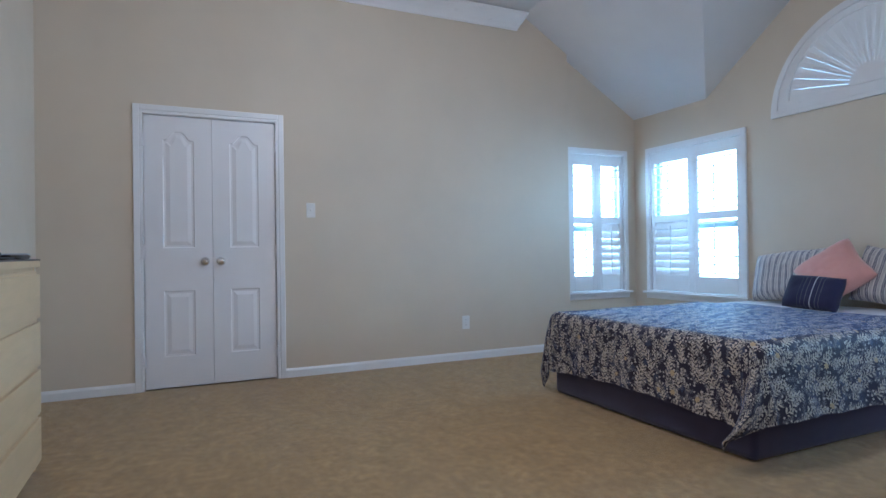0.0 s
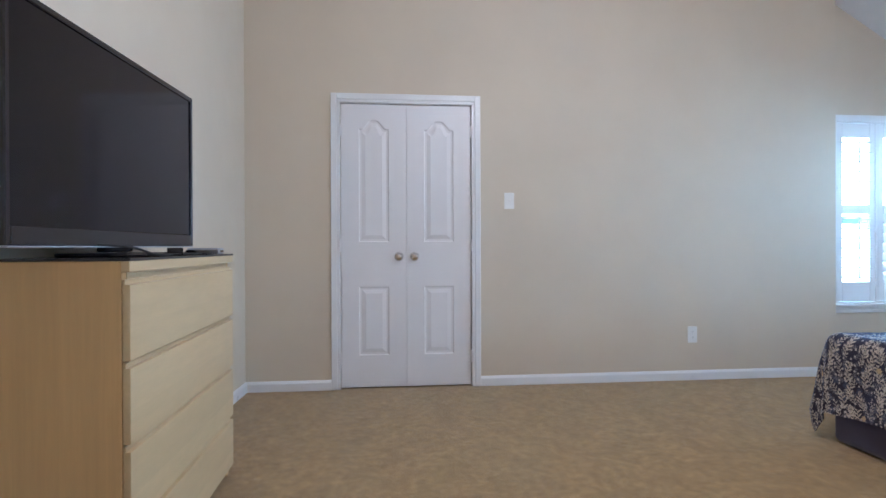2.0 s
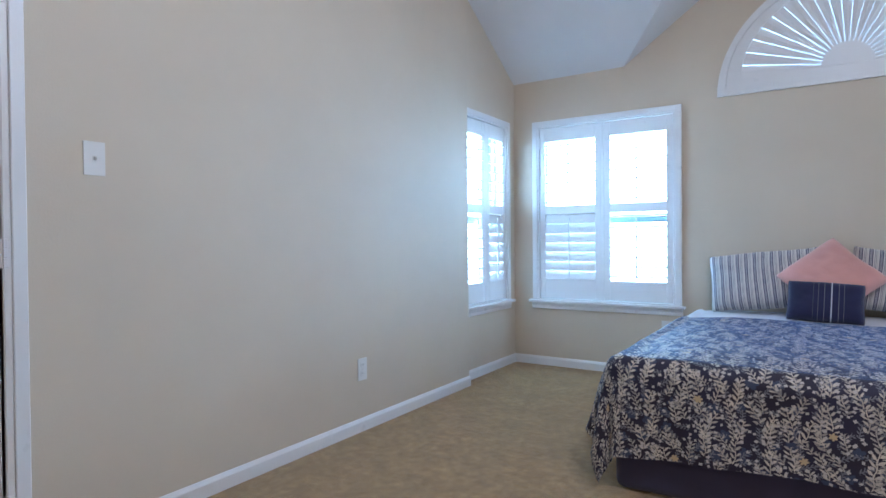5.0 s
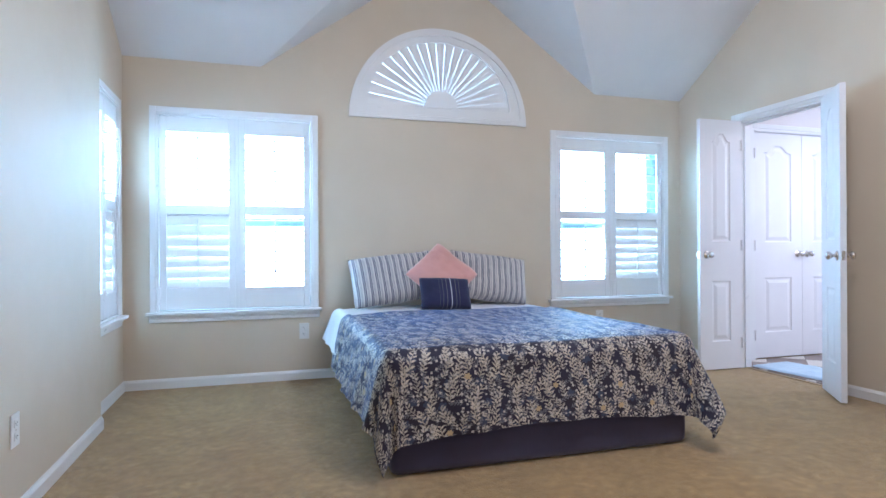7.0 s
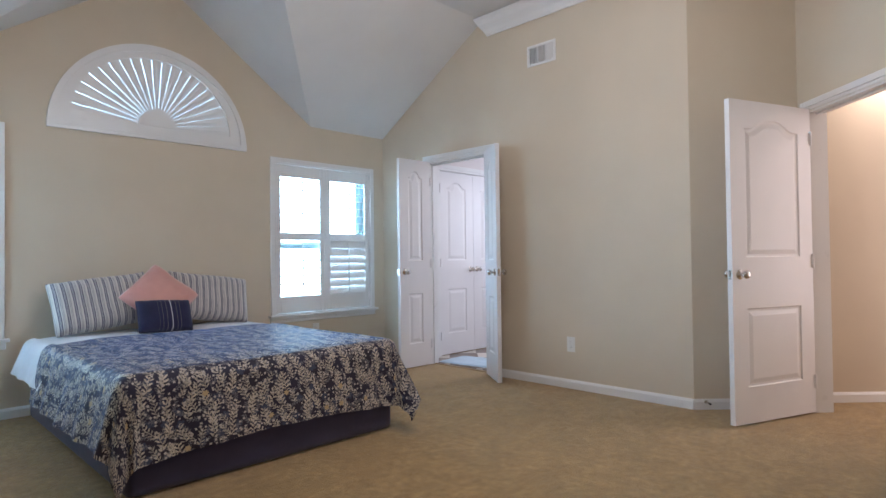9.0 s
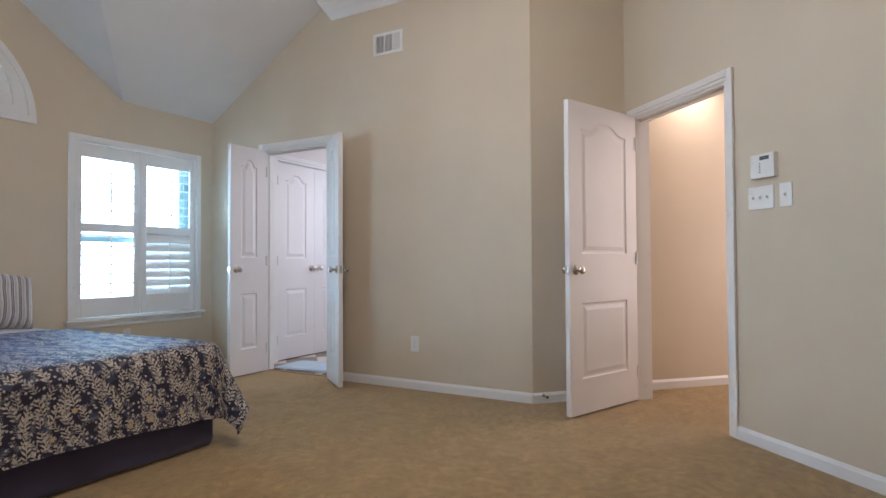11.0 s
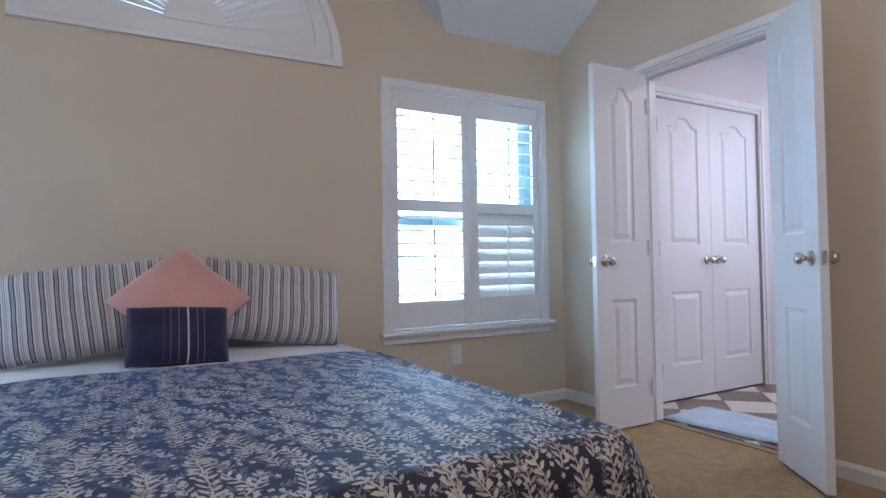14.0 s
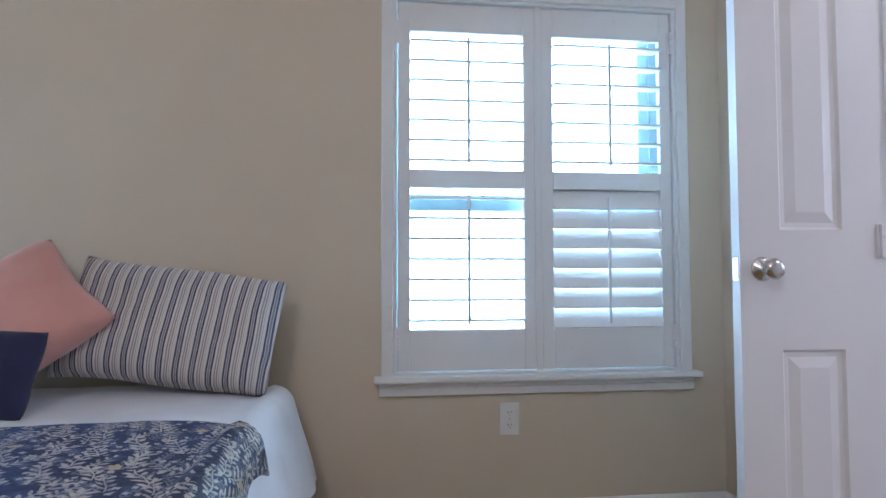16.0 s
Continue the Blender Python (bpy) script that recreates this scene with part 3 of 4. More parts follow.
def ceiling_bm():
    y0 = 0.05
    zl = ZL - y0 * SLOPE
    xl, xr = 0.857 - y0 * SLOPE / PITCH, 3.735 + y0 * SLOPE / PITCH
    tl, tr = 0.857 + (ZH - ZL) / PITCH, 3.735 - (ZH - ZL) / PITCH
    bm = bmesh.new()
    V = {k: bm.verts.new(p) for k, p in {
        "a": (-0.25, y0, zl), "b": (xl, y0, zl), "c": (tl, YF, ZH), "d": (-0.25, YF, ZH), "e": (5.4, y0, zl), "f": (xr, y0, zl), "g": (tr, YF, ZH), "h": (5.4, YF, ZH),
        "i": (tl, y0, ZH), "j": (tr, y0, ZH), "k": (-0.25, -5.8, ZH), "l": (5.4, -5.8, ZH)}.items()}
    U = {k: bm.verts.new(v.co + Vector((0, 0, 0.02))) for k, v in V.items()}
    for f in ("abcd", "efgh", "bic", "fjg", "ijgc", "dcghlk"):
        bm.faces.new([V[k] for k in f])
        bm.faces.new([U[k] for k in f][::-1])
    for a, b in ("ab", "bi", "ij", "jf", "fe", "eh", "hl", "lk", "kd", "da"):
        bm.faces.new((V[a], V[b], U[b], U[a]))
    return bm


tagged(part("ceiling", ceiling_bm(), CEIL), "white vaulted ceiling with a gable over the arched window", kind="structure")
# Unseen slab added over the ceiling to stop sky light leaking in
tagged(part("light_seal_slab", boxes(((-0.4, -6.0, 3.62), (5.6, 0.3, 3.72))), CEIL), kind="structure")


def crown(name, p, q, mitre0, mitre1):
    """A crown moulding under the flat ceiling from p to q."""
    m, length = along(p, q)
    sec = [(0, 0), (-0.012, 0), (-0.018, 0.018), (-0.040, 0.050), (-0.075, 0.085), (-0.098, 0.118), (-0.105, 0.140), (-0.105, 0.155), (0, 0.155)]
    z0 = ZH - 0.165
    bm = bmesh.new()
    r = [[bm.verts.new((x + s * (0.155 - z) * 0.9, y - 0.0005, z0 + z)) for y, z in sec] for x, s in ((0, -mitre0), (length, mitre1))]
    for k in range(len(sec)):
        j = (k + 1) % len(sec)
        bm.faces.new((r[0][k], r[0][j], r[1][j], r[1][k]))
    bm.faces.new(r[0])
    bm.faces.new(r[1][::-1])
    return tagged(part(name, bm, TRIM, m=m), kind="structure")


crown("crown_moulding", (0, YS), (0, YF + 0.02), 0, -0.6)
crown("crown_moulding", (XE, YF + 0.02), (XE, BEND[1]), -0.6, 0)

skirting("baseboard", (0, YS), (0, YSTEP), [(5.4 - 4.808, 5.4 - 3.737)])
skirting("baseboard", (XR, YSTEP), (XR, 0))
skirting("baseboard", (XR, 0), (XE, 0))
skirting("baseboard", (XE, 0), BEND, [(0.655, 1.595)])
skirting("baseboard", BEND, INNER)
skirting("baseboard", INNER, ENTRY, [(door_e[0] - 0.065, door_e[1] + 0.065)])
skirting("baseboard", ENTRY, (0, YS))

# ---- the three shuttered windows ----
shutter_window("window_1", pose(w1[0], 0, 0), w1[1] - w1[0], ((4, 70), (6, 5)))
shutter_window("window_2", pose(w2[0], 0, 0), w2[1] - w2[0], ((8, 5), (6, 70)), side=0.11)
shutter_window("window_3", pose(XR, -ww[1], 0, 0, 0, 90), ww[1] - ww[0], ((5, 5), (6, 68)))


# ---- the arched window with its sunburst shutter ----
def arc(r, a0, a1, n, cz=0.0, squash=1.0):
    return [(r * math.cos(a0 + (a1 - a0) * k / n), cz + r * squash * math.sin(a0 + (a1 - a0) * k / n)) for k in range(n + 1)]


def arched_window():
    w = thing("window_4", pose(AX, 0, AZ), kind="structure")
    e = 0.0005
    R = AR
    ring = prism(arc(R, 0, math.pi, 40), 0.022, [[(x, z + 0.05) for x, z in arc(R - 0.055, 0.0, math.pi, 40, 0, (R - 0.105) / (R - 0.055))]])
    part("casing", ring, TRIM, w, "white arched window casing", m=pose(0, -0.0225, 0))
    part("bead", boxes(((-R + 0.05, -0.0262, 0.024), (R - 0.05, -0.0228, 0.031)), ((-R + 0.05, -0.0252, 0.036), (R - 0.05, -0.0228, 0.040)), bevel=0.001), TRIM, w, "white bead along the foot of the casing")
    hub_z, R2 = 0.112, R - 0.057
    sq = (R - 0.162) / R2
    inner = [(x, z) for x, z in arc(R2 - 0.095, 0, math.pi, 40, hub_z, 0.545 / (R2 - 0.095))]
    outer = [(-R2, 0.052), (R2, 0.052)] + [(x, z) for x, z in arc(R2, 0.0, math.pi, 40, 0.052, (R - 0.108) / R2)][1:-1]
    part("shutter_frame", prism(outer, 0.022, [inner]), TRIM, w, "white arched shutter frame", m=pose(0, -0.012, 0))
    part("hub", prism(arc(0.145, 0, math.pi, 24, hub_z - 0.004), 0.026), TRIM, w, "white half-round shutter hub", m=pose(0, -0.018, 0))
    # blades of the sunburst, each a thin wedge turned a little on its own axis
    count = 21
    for k in range(count):
        a = math.pi * (k + 0.5) / count
        half = math.pi / count / 2
        slit = 0.0 if k in (13, 14) else (0.0001 if k in (8, 10, 12) else 0.0004)
        r0, r1 = 0.125, (R2 - 0.085) * (1 - 0.10 * abs(math.sin(a)) ** 2)
        bm = bmesh.new()
        secs = []
        for r in (r0, r1):
            wd = r * math.tan(half) - slit
            secs.append([bm.verts.new(p) for p in ((r, 0.0, -wd), (r, -0.004, 0), (r, 0.0, wd), (r, 0.004, 0))])
        for i in range(4):
            j = (i + 1) % 4
            bm.faces.new((secs[0][i], secs[0][j], secs[1][j], secs[1][i]))
        bm.faces.new(secs[0])
        bm.faces.new(secs[1][::-1])
        open_by = random.uniform(2.0, 5.0)
        part("sunburst_blade", bm, TRIM, w, "", m=pose(0, 0.004, hub_z) @ pose(0, 0, 0, 0, -math.degrees(a), 0) @ pose(0, 0, 0, open_by, 0, 0))
    g = part("pane", prism(arc(R - 0.09, 0, math.pi, 30, 0.05, 0.93), 0.003), GLASS, w, "clear arched pane", m=pose(0, 0.09, 0))
    g.visible_shadow = False
    return w


arched_window()

# ---- closet door in the west wall ----
def double_door(name, m, wleaf, margin, both=False, label="white moulded door leaf with an arched upper panel"):
    """A closed pair of leaves; x = 0 at the left jamb of the opening."""
    d = thing(name, m, kind="structure")
    full = 2 * wleaf + 0.011
    part("casing", casing_bm(0, full, 2.036), TRIM, d, "white moulded door casing")
    part("jamb", boxes(((-0.012, 0.0, 0), (0.0, 0.118, 2.036)), ((full, 0.0, 0), (full + 0.012, 0.118, 2.036)), ((0, 0.0, 2.034), (full, 0.118, 2.048)), ((0, 0.052, 0), (full, 0.11, 2.034))), TRIM, d, "white door jamb")
    for n, x in enumerate((0.004, wleaf + 0.007)):
        leaf(d, pose(x, 0.012, 0.012), wleaf, 2.018, 0.035, margin, wleaf - 0.055 if n == 0 else 0.055, both, label)
    hinges(d, [(x, -0.009, z) for x in (-0.004, full + 0.004) for z in (0.22, 1.02, 1.84)])
    return d


double_door("door_1", pose(0, -4.742, 0, 0, 0, 90), 0.464, 0.125)


# ---- doors that stand open ----
def open_leaf(name, hinge, free, wleaf, margin, t=0.035, flip=False, label="", category="door"):
    ang = math.degrees(math.atan2(hinge[1] - free[1], hinge[0] - free[0]))
    d = thing(name, pose(free[0], free[1], 0, 0, 0, ang) @ pose(0, -t / 2, 0), kind="structure")
    d["label"] = label
    leaf(d, pose(0, 0, 0.014), wleaf, 2.025, t, margin, 0.062, True, "white moulded door leaf with an arched upper panel")
    hinges(d, [(wleaf - 0.004, -0.001, z) for z in (0.22, 1.02, 1.84)])
    return d


dist = lambda a, b: math.hypot(a[0] - b[0], a[1] - b[1])
h1, f1 = (4.635, -0.748), (4.225, -0.742)
h2, f2 = (4.625, -1.512), (4.375, -1.850)
h3, f3 = (5.073, -3.972), (4.368, -3.697)
open_leaf("door_2", h1, f1, dist(h1, f1), 0.115, label="narrow white bathroom door leaf standing open")
open_leaf("door_3", h2, f2, dist(h2, f2), 0.115, label="narrow white bathroom door leaf folded back toward the wall")
open_leaf("door_4", h3, f3, dist(h3, f3), 0.125, label="white bedroom door standing open beside the doorway")

fr = thing("door_frame", pose(XE, 0, 0, 0, 0, -90), kind="structure")
part("casing", casing_bm(0.72, 1.53, 2.04), TRIM, fr, "white moulded door casing")
part("jamb", boxes(((0.708, 0.0, 0), (0.722, 0.12, 2.04)), ((1.528, 0.0, 0), (1.542, 0.12, 2.04)), ((0.722, 0.0, 2.026), (1.528, 0.12, 2.04)), ((0.722, 0.05, 0), (0.734, 0.08, 2.026)), ((1.516, 0.05, 0), (1.528, 0.08, 2.026)), ((0.734, 0.05, 2.014), (1.516, 0.08, 2.026))), TRIM, fr, "white door jamb with stop")
part("threshold", boxes(((0.722, 0.05, 0), (1.528, 0.075, 0.008)), bevel=0.003), metal("threshold_brass", (0.45, 0.33, 0.18), 0.4), fr, "narrow metal carpet threshold strip")
fr2 = thing("door_frame", m_entry.copy(), kind="structure")
part("casing", casing_bm(door_e[0], door_e[1], 2.036), TRIM, fr2, "white moulded door casing")
part("jamb", boxes(((door_e[0] - 0.012, 0.0, 0), (door_e[0] + 0.012, 0.12, 2.036)), ((door_e[1] - 0.012, 0.0, 0), (door_e[1] + 0.012, 0.12, 2.036)), ((door_e[0] + 0.012, 0.0, 2.022), (door_e[1] - 0.012, 0.12, 2.036)), ((door_e[0] + 0.012, 0.045, 2.010), (door_e[1] - 0.012, 0.08, 2.022))), TRIM, fr2, "white door jamb")

# ---- bathroom beyond the double door ----
wall("bath_wall_east", (7.4, -0.35), (7.4, -3.1), 2.6, BATHWALL)
wall("bath_wall_south", (7.5, -3.02), (4.7, -3.02), 2.6, BATHWALL)
wall("bath_wall_west", (4.772, -3.1), (4.772, -1.531), 2.6, BATHWALL, (), 0.001)
wall("bath_wall_north", (4.75, -0.48), (7.5, -0.48), 2.6, BATHWALL, (), 0.12, base=-0.013, doors=[(0.30, 0.30 + 1.121, 2.036)])
tagged(part("bath_ceiling", boxes(((4.76, -3.1, 2.46), (7.5, -0.4, 2.52))), CEIL), kind="structure")
double_door("door_5", pose(5.05, -0.48, 0), 0.555, 0.125)
tagged(part("bath_grout_bed", boxes(((4.76, -3.02, -0.011), (7.4, -0.48, -0.002))), GROUT), kind="structure")

# ---- hall beyond the entry door ----
HL0, HL1 = (5.31, -3.81), (6.91, -5.41)
wall("hall_wall_left", HL0, HL1, 2.6, WALL)
wall("hall_wall_right", (5.93, -6.33), (4.40, -4.80), 2.6, WALL)
wall("hall_wall_end", (6.97, -5.29), (5.83, -6.43), 2.6, WALL)
m_hall, l_hall = along(HL0, HL1)
tagged(part("hall_ceiling", boxes(((0.10, -1.45, 2.46), (l_hall + 0.1, 0.1, 2.52))), CEIL, m=m_hall), kind="structure")
skirting("hall_baseboard", HL0, HL1)

# ---- plates on the walls ----
m_west, m_north, m_east = along((0, 0), (0, 1))[0], pose(0, 0, 0), along((XE, 0), (XE, -1))[0]


def outlet(m, label):
    o = thing("wall_outlet", m, label, "power outlet", "wall outlets")
    part("cover_plate", boxes(((-0.037, -0.006, -0.061), (0.037, -0.0005, 0.061)), bevel=0.002, segments=2), PLATE, o, "white plastic cover plate")
    r = part("receptacle", prism([(x * 0.017, z) for x, z in [(-1, -0.010), (-0.7, -0.015), (0.7, -0.015), (1, -0.010), (1, 0.010), (0.7, 0.015), (-0.7, 0.015), (-1, 0.010)]], 0.003), PLATE, o, "", m=pose(0, -0.0085, 0.024))
    again(r, pose(0, -0.0085, -0.024))
    s = part("slot", boxes(((-0.0075, -0.0006, -0.004), (-0.0055, 0, 0.004)), ((0.0055, -0.0006, -0.003), (0.0075, 0, 0.003)), ((-0.002, -0.0006, -0.011), (0.002, 0, -0.008))), HOLLOWSHADE, o, "", m=pose(0, -0.0087, 0.026))
    again(s, pose(0, -0.0087, -0.022))
    part("screw", lathe([(0.0025, 0), (0.002, 0.001)], 10), NICKEL, o, "", m=pose(0, -0.006, 0, 90, 0, 0))
    return o


def switch_plate(m, gangs, label, w=0.073, h=0.118):
    o = thing("light_switch", m, label, "light switch", "light switches")
    half = (w + 0.046 * (gangs - 1)) / 2
    part("cover_plate", boxes(((-half, -0.006, -h / 2), (half, -0.0005, h / 2)), bevel=0.002, segments=2), PLATE, o, "white plastic cover plate")
    for k in range(gangs):
        x = (k - (gangs - 1) / 2) * 0.046
        part("surround", boxes(((x - 0.008, -0.0075, -0.014), (x + 0.008, -0.006, 0.014)), bevel=0.0005), PLATE, o)
        part("toggle", boxes(((-0.004, -0.012, -0.006), (0.004, 0.0, 0.006)), bevel=0.0012), PLATE, o, "", m=pose(x, -0.0075, 0.003, 28, 0, 0))
    return o


outlet(m_west @ pose(-2.12, 0, 0.342), "white duplex outlet on the wall beside the closet")
outlet(m_north @ pose(1.170, 0, 0.373), "white duplex outlet under the wide shuttered window")
outlet(m_north @ pose(3.773, 0, 0.381), "white duplex outlet under the window near the bathroom")
outlet(m_east @ pose(2.372, 0, 0.357), "white duplex outlet on the wall between two doors")
switch_plate(m_west @ pose(-3.525, 0, 1.345), 1, "white single toggle switch beside the closet doors")
switch_plate(m_entry @ pose(1.265, 0, 1.335), 3, "white triple toggle switch under the alarm keypad", 0.078, 0.122)
switch_plate(m_entry @ pose(1.425, 0, 1.335), 1, "white single toggle switch beside the triple switch", 0.076, 0.122)

kp = thing("alarm_keypad", m_entry @ pose(1.30, 0, 1.50), "white wall alarm keypad with a small dark display", "keypad")
part("housing", boxes(((-0.078, -0.030, -0.064), (0.078, -0.0005, 0.064)), bevel=0.005, segments=2), PLATE, kp, "white plastic housing")
part("display", boxes(((-0.012, -0.0315, 0.030), (0.048, -0.0302, 0.050))), LCD, kp, "dark display window")
kb = None
for r in range(4):
    mk = pose(-0.012 if r else -0.012, -0.0302, 0.012 - 0.015 * r)
    if kb is None:
        kb = part("button", boxes(((-0.006, -0.002, -0.0045), (0.006, 0, 0.0045)), bevel=0.001), GREYPLASTIC, kp, "small grey button", m=mk)
    else:
        again(kb, mk)

vent = thing("wall_vent", m_east @ pose(1.98, 0, 2.705), "white metal air vent high on the wall", "air vent")
part("frame", boxes(((0, -0.010, 0), (0.29, -0.0005, 0.022)), ((0, -0.010, 0.158), (0.29, -0.0005, 0.18)), ((0, -0.010, 0.022), (0.024, -0.0005, 0.158)), ((0.266, -0.010, 0.022), (0.29, -0.0005, 0.158)), bevel=0.003), TRIM, vent, "white metal vent frame")
# Flat plate on the wall; the duct's shade is in its colour
part("backing", boxes(((0.024, -0.0014, 0.022), (0.266, -0.0006, 0.158))), HOLLOWSHADE, vent, "flat plate painted dark as the duct's shade")
slat = None
for k in range(18):
    x = 0.032 + k * 0.0134
    turn = 62 if k < 6 else (-8 if k < 12 else -35)
    if k in (6, 12):
        turn = 88
    if slat is None:
        slat = part("slat", boxes(((-0.0006, -0.006, 0.0), (0.0006, 0.006, 0.136))), TRIM, vent, "", m=pose(x, -0.0085, 0.022, 0, 0, turn))
    else:
        again(slat, pose(x, -0.0085, 0.022, 0, 0, turn))

m_bend = along(BEND, INNER)[0]
ds = thing("door_stop", m_bend @ pose(0.075, -0.014, 0.055, 90, 0, 0), "small metal door stop on the baseboard", "door stop")
part("base", lathe([(0.012, 0), (0.012, 0.004), (0.006, 0.008)], 14), NICKEL, ds, "nickel base", True)
part("spring", lathe([(0.0045 + 0.0012 * (k % 2), 0.008 + 0.003 * k) for k in range(18)], 12), NICKEL, ds, "coiled spring stem")
part("tip", lathe([(0.006, 0.060), (0.0075, 0.062), (0.0075, 0.070), (0.005, 0.072)], 14), CABLE, ds, "dark rubber tip", True)

# ---- the bed ----
BX0, BX1, BY0, BY1 = 1.405, 2.945, -2.145, -0.10


def rounded_box(a, b, r, seg=3):
    bm = boxes((a, b))
    bmesh.ops.bevel(bm, geom=bm.edges[:], offset=r, segments=seg, affect="EDGES", profile=0.5)
    return bm


bed = thing("bed", pose(0, 0, 0), "queen bed with a navy fabric base under the bedding", "bed")
part("base", rounded_box((BX0, BY0, 0.005), (BX1, BY1, 0.30), 0.035, 4), BASE, bed, "navy fabric bed base", True)
part("mattress", rounded_box((BX0 + 0.005, BY0 + 0.005, 0.302), (BX1 - 0.005, BY1, 0.540), 0.05, 4), SHEET, bed, "white mattress", True)


def drape(x0, x1, yh, yf, z, over, foot, lean, step, ripple, seed, bump=0.004, shrink=0.0):
    """A cloth laid on a box: flat on top, over its sides by over = (left, right) and over the foot, its corners hanging as cones."""
    R = 0.075
    W, L = x1 - x0, yh - yf
    ns, nt = int((W + sum(over)) / step), int((L + foot) / step)
    bm = bmesh.new()
    uvl = bm.loops.layers.uv.new("UVMap")
    grid, flat = [], {}
    for i in range(ns + 1):
        s = -over[0] + (W + sum(over)) * i / ns
        row = []
        for j in range(nt + 1):
            t = -foot + (L + foot) * j / nt
            dx = min(s, 0) + max(s - W, 0)
            dy = min(t, 0)
            r = math.hypot(dx, dy)
            bx, by = min(max(s, 0), W), max(t, 0)
            x, y, h = x0 + bx, yf + by, z
            n1 = noise.noise(Vector((s * 3.1, t * 3.1, seed)))
            n2 = noise.noise(Vector((s * 9, t * 9, seed + 4)))
            if r > 1e-6:
                cx, cy = dx / r, dy / r
                corner = min(1.0, 2 * abs(cx * cy))
                tm = radians(90 - (lean[0] + (4 if cx < 0 else 0)) * cx * cx - lean[1] * cy * cy - (2 if cx < 0 else 9) * corner)
                a = min(r / R, tm)
                rest = max(0.0, r - R * tm)
                tip = max(0.0, rest - 0.36)
                out = R * math.sin(a) + (rest - tip) * math.cos(tm) - tip * (0.2 if cx < 0 else 0.42)
                down = R * (1 - math.cos(a)) + (rest - tip) * math.sin(tm) + tip * 0.9
                at = (bx * 1.0 + by * 1.3) + math.atan2(cy, abs(cx)) * 0.25
                wave = math.sin(at * 15 + seed) * 0.6 + math.sin(at * 27 + seed * 2) * 0.4
                fold = math.cos(math.atan2(abs(cy), abs(cx)) * 8) * corner
                out += (ripple * wave + 0.028 * fold) * min(1.0, rest / 0.3) + n1 * 0.02 * min(1, rest / 0.2)
                x, y, h = x + cx * out, y + cy * out, z - down
                if cx > 0:  # the corner on this side kicks out past the foot
                    kick = corner ** 2 * min(1.0, rest / 0.45) ** 2
                    x, y, h = x - 0.08 * kick, y - 0.12 * kick, h + 0.05 * kick
            else:
                edge = min(bx, W - bx, by, 0.25) / 0.25
                h = z - 0.012 * (1 - edge) ** 2 + 0.004 * edge
            h += 0.04 * math.sin(math.pi * bx / W) * min(1.0, -dy / max(foot, 0.01)) ** 2
            h += bump * (n1 * 1.5 + n2 * 0.7)
            row.append(bm.verts.new((x, y, max(h, 0.012))))
            flat[row[-1]] = (s, t)
        grid.append(row)
    for i in range(ns):
        for j in range(nt):
            f = bm.faces.new((grid[i][j], grid[i + 1][j], grid[i + 1][j + 1], grid[i][j + 1]))
            for lp in f.loops:
                lp[uvl].uv = flat[lp.vert]
    if shrink:
        bm.normal_update()
        shifts = {v: v.normal.copy() for v in bm.verts}
        for v, n in shifts.items():
            v.co -= n * shrink
    return bm


sheet = thing("bed_sheet", None, "white cotton sheet turned down at the head of the bed", "bed sheet")
part("sheet_top", drape(BX0 + 0.03, BX1 - 0.03, -0.115, -0.93, 0.550, (0.28, 0.38), 0.0, (16, 10), 0.025, 0.012, 3.3, 0.003), SHEET, sheet, "white cotton sheet", True)
cov = thing("coverlet", None, "navy coverlet with cream leaf print hanging over the bed", "coverlet")
args = (BX0 + 0.03, BX1 - 0.03, -0.675, BY0 + 0.035, 0.566, (0.385, 0.41), 0.45, (11, 3.0))
part("printed_face", drape(*args, 0.022, 0.014, 1.7), COVERLET, cov, "botanical print in cream on navy", True)
part("lining", drape(*args, 0.022, 0.014, 1.7, shrink=0.007), LINING, cov, "plain navy lining", True)


def pillow_bm(w, h, t, seed, puff=0.5, n=30):
    bm = bmesh.new()
    sides = []
    for sgn in (1, -1):
        g = []
        for i in range(n + 1):
            u = -1 + 2 * i / n
            row = []
            for j in range(n + 1):
                v = -1 + 2 * j / n
                x = w / 2 * u * (1 - 0.035 * (1 - v * v) * abs(u)) * (1 - 0.03 * abs(v) ** 8)
                z = h / 2 * v * (1 - 0.05 * (1 - u * u) * abs(v) + 0.022 * math.sin(4.2 * u + seed) * abs(v))
                full = ((1 - u ** 4) * (1 - v ** 4)) ** puff
                nn = noise.noise(Vector((x * 9, z * 9, seed + sgn))) * 0.12 + noise.noise(Vector((x * 22, z * 22, seed))) * 0.06 + 0.10 * noise.noise(Vector((u * 5, v * 3, seed + 9))) * (1 - full)
                y = sgn * t / 2 * full * (1 + nn)
                row.append(bm.verts.new((x, -y, z)))
            g.append(row)
        sides.append(g)
    for g in sides:
        for i in range(n):
            for j in range(n):
                bm.faces.new((g[i][j], g[i + 1][j], g[i + 1][j + 1], g[i][j + 1]))
    bmesh.ops.remove_doubles(bm, verts=bm.verts[:], dist=0.0004)
    return bm


def cushion(name, m, w, h, t, material, seed, label, category, cover, group="", puff=0.5):
    o = thing(name, m, label, category, group)
    part("cover", pillow_bm(w, h, t, seed, puff), material, o, cover, True)
    return o


cushion("pillow", pose(1.828, -0.215, 0.772, -20, -6.0, 0), 0.66, 0.40, 0.20, TICKING, 2.0, "plump navy and cream striped bed pillow leaning on the wall", "pillow", "striped cotton pillowcase", "bed pillows")
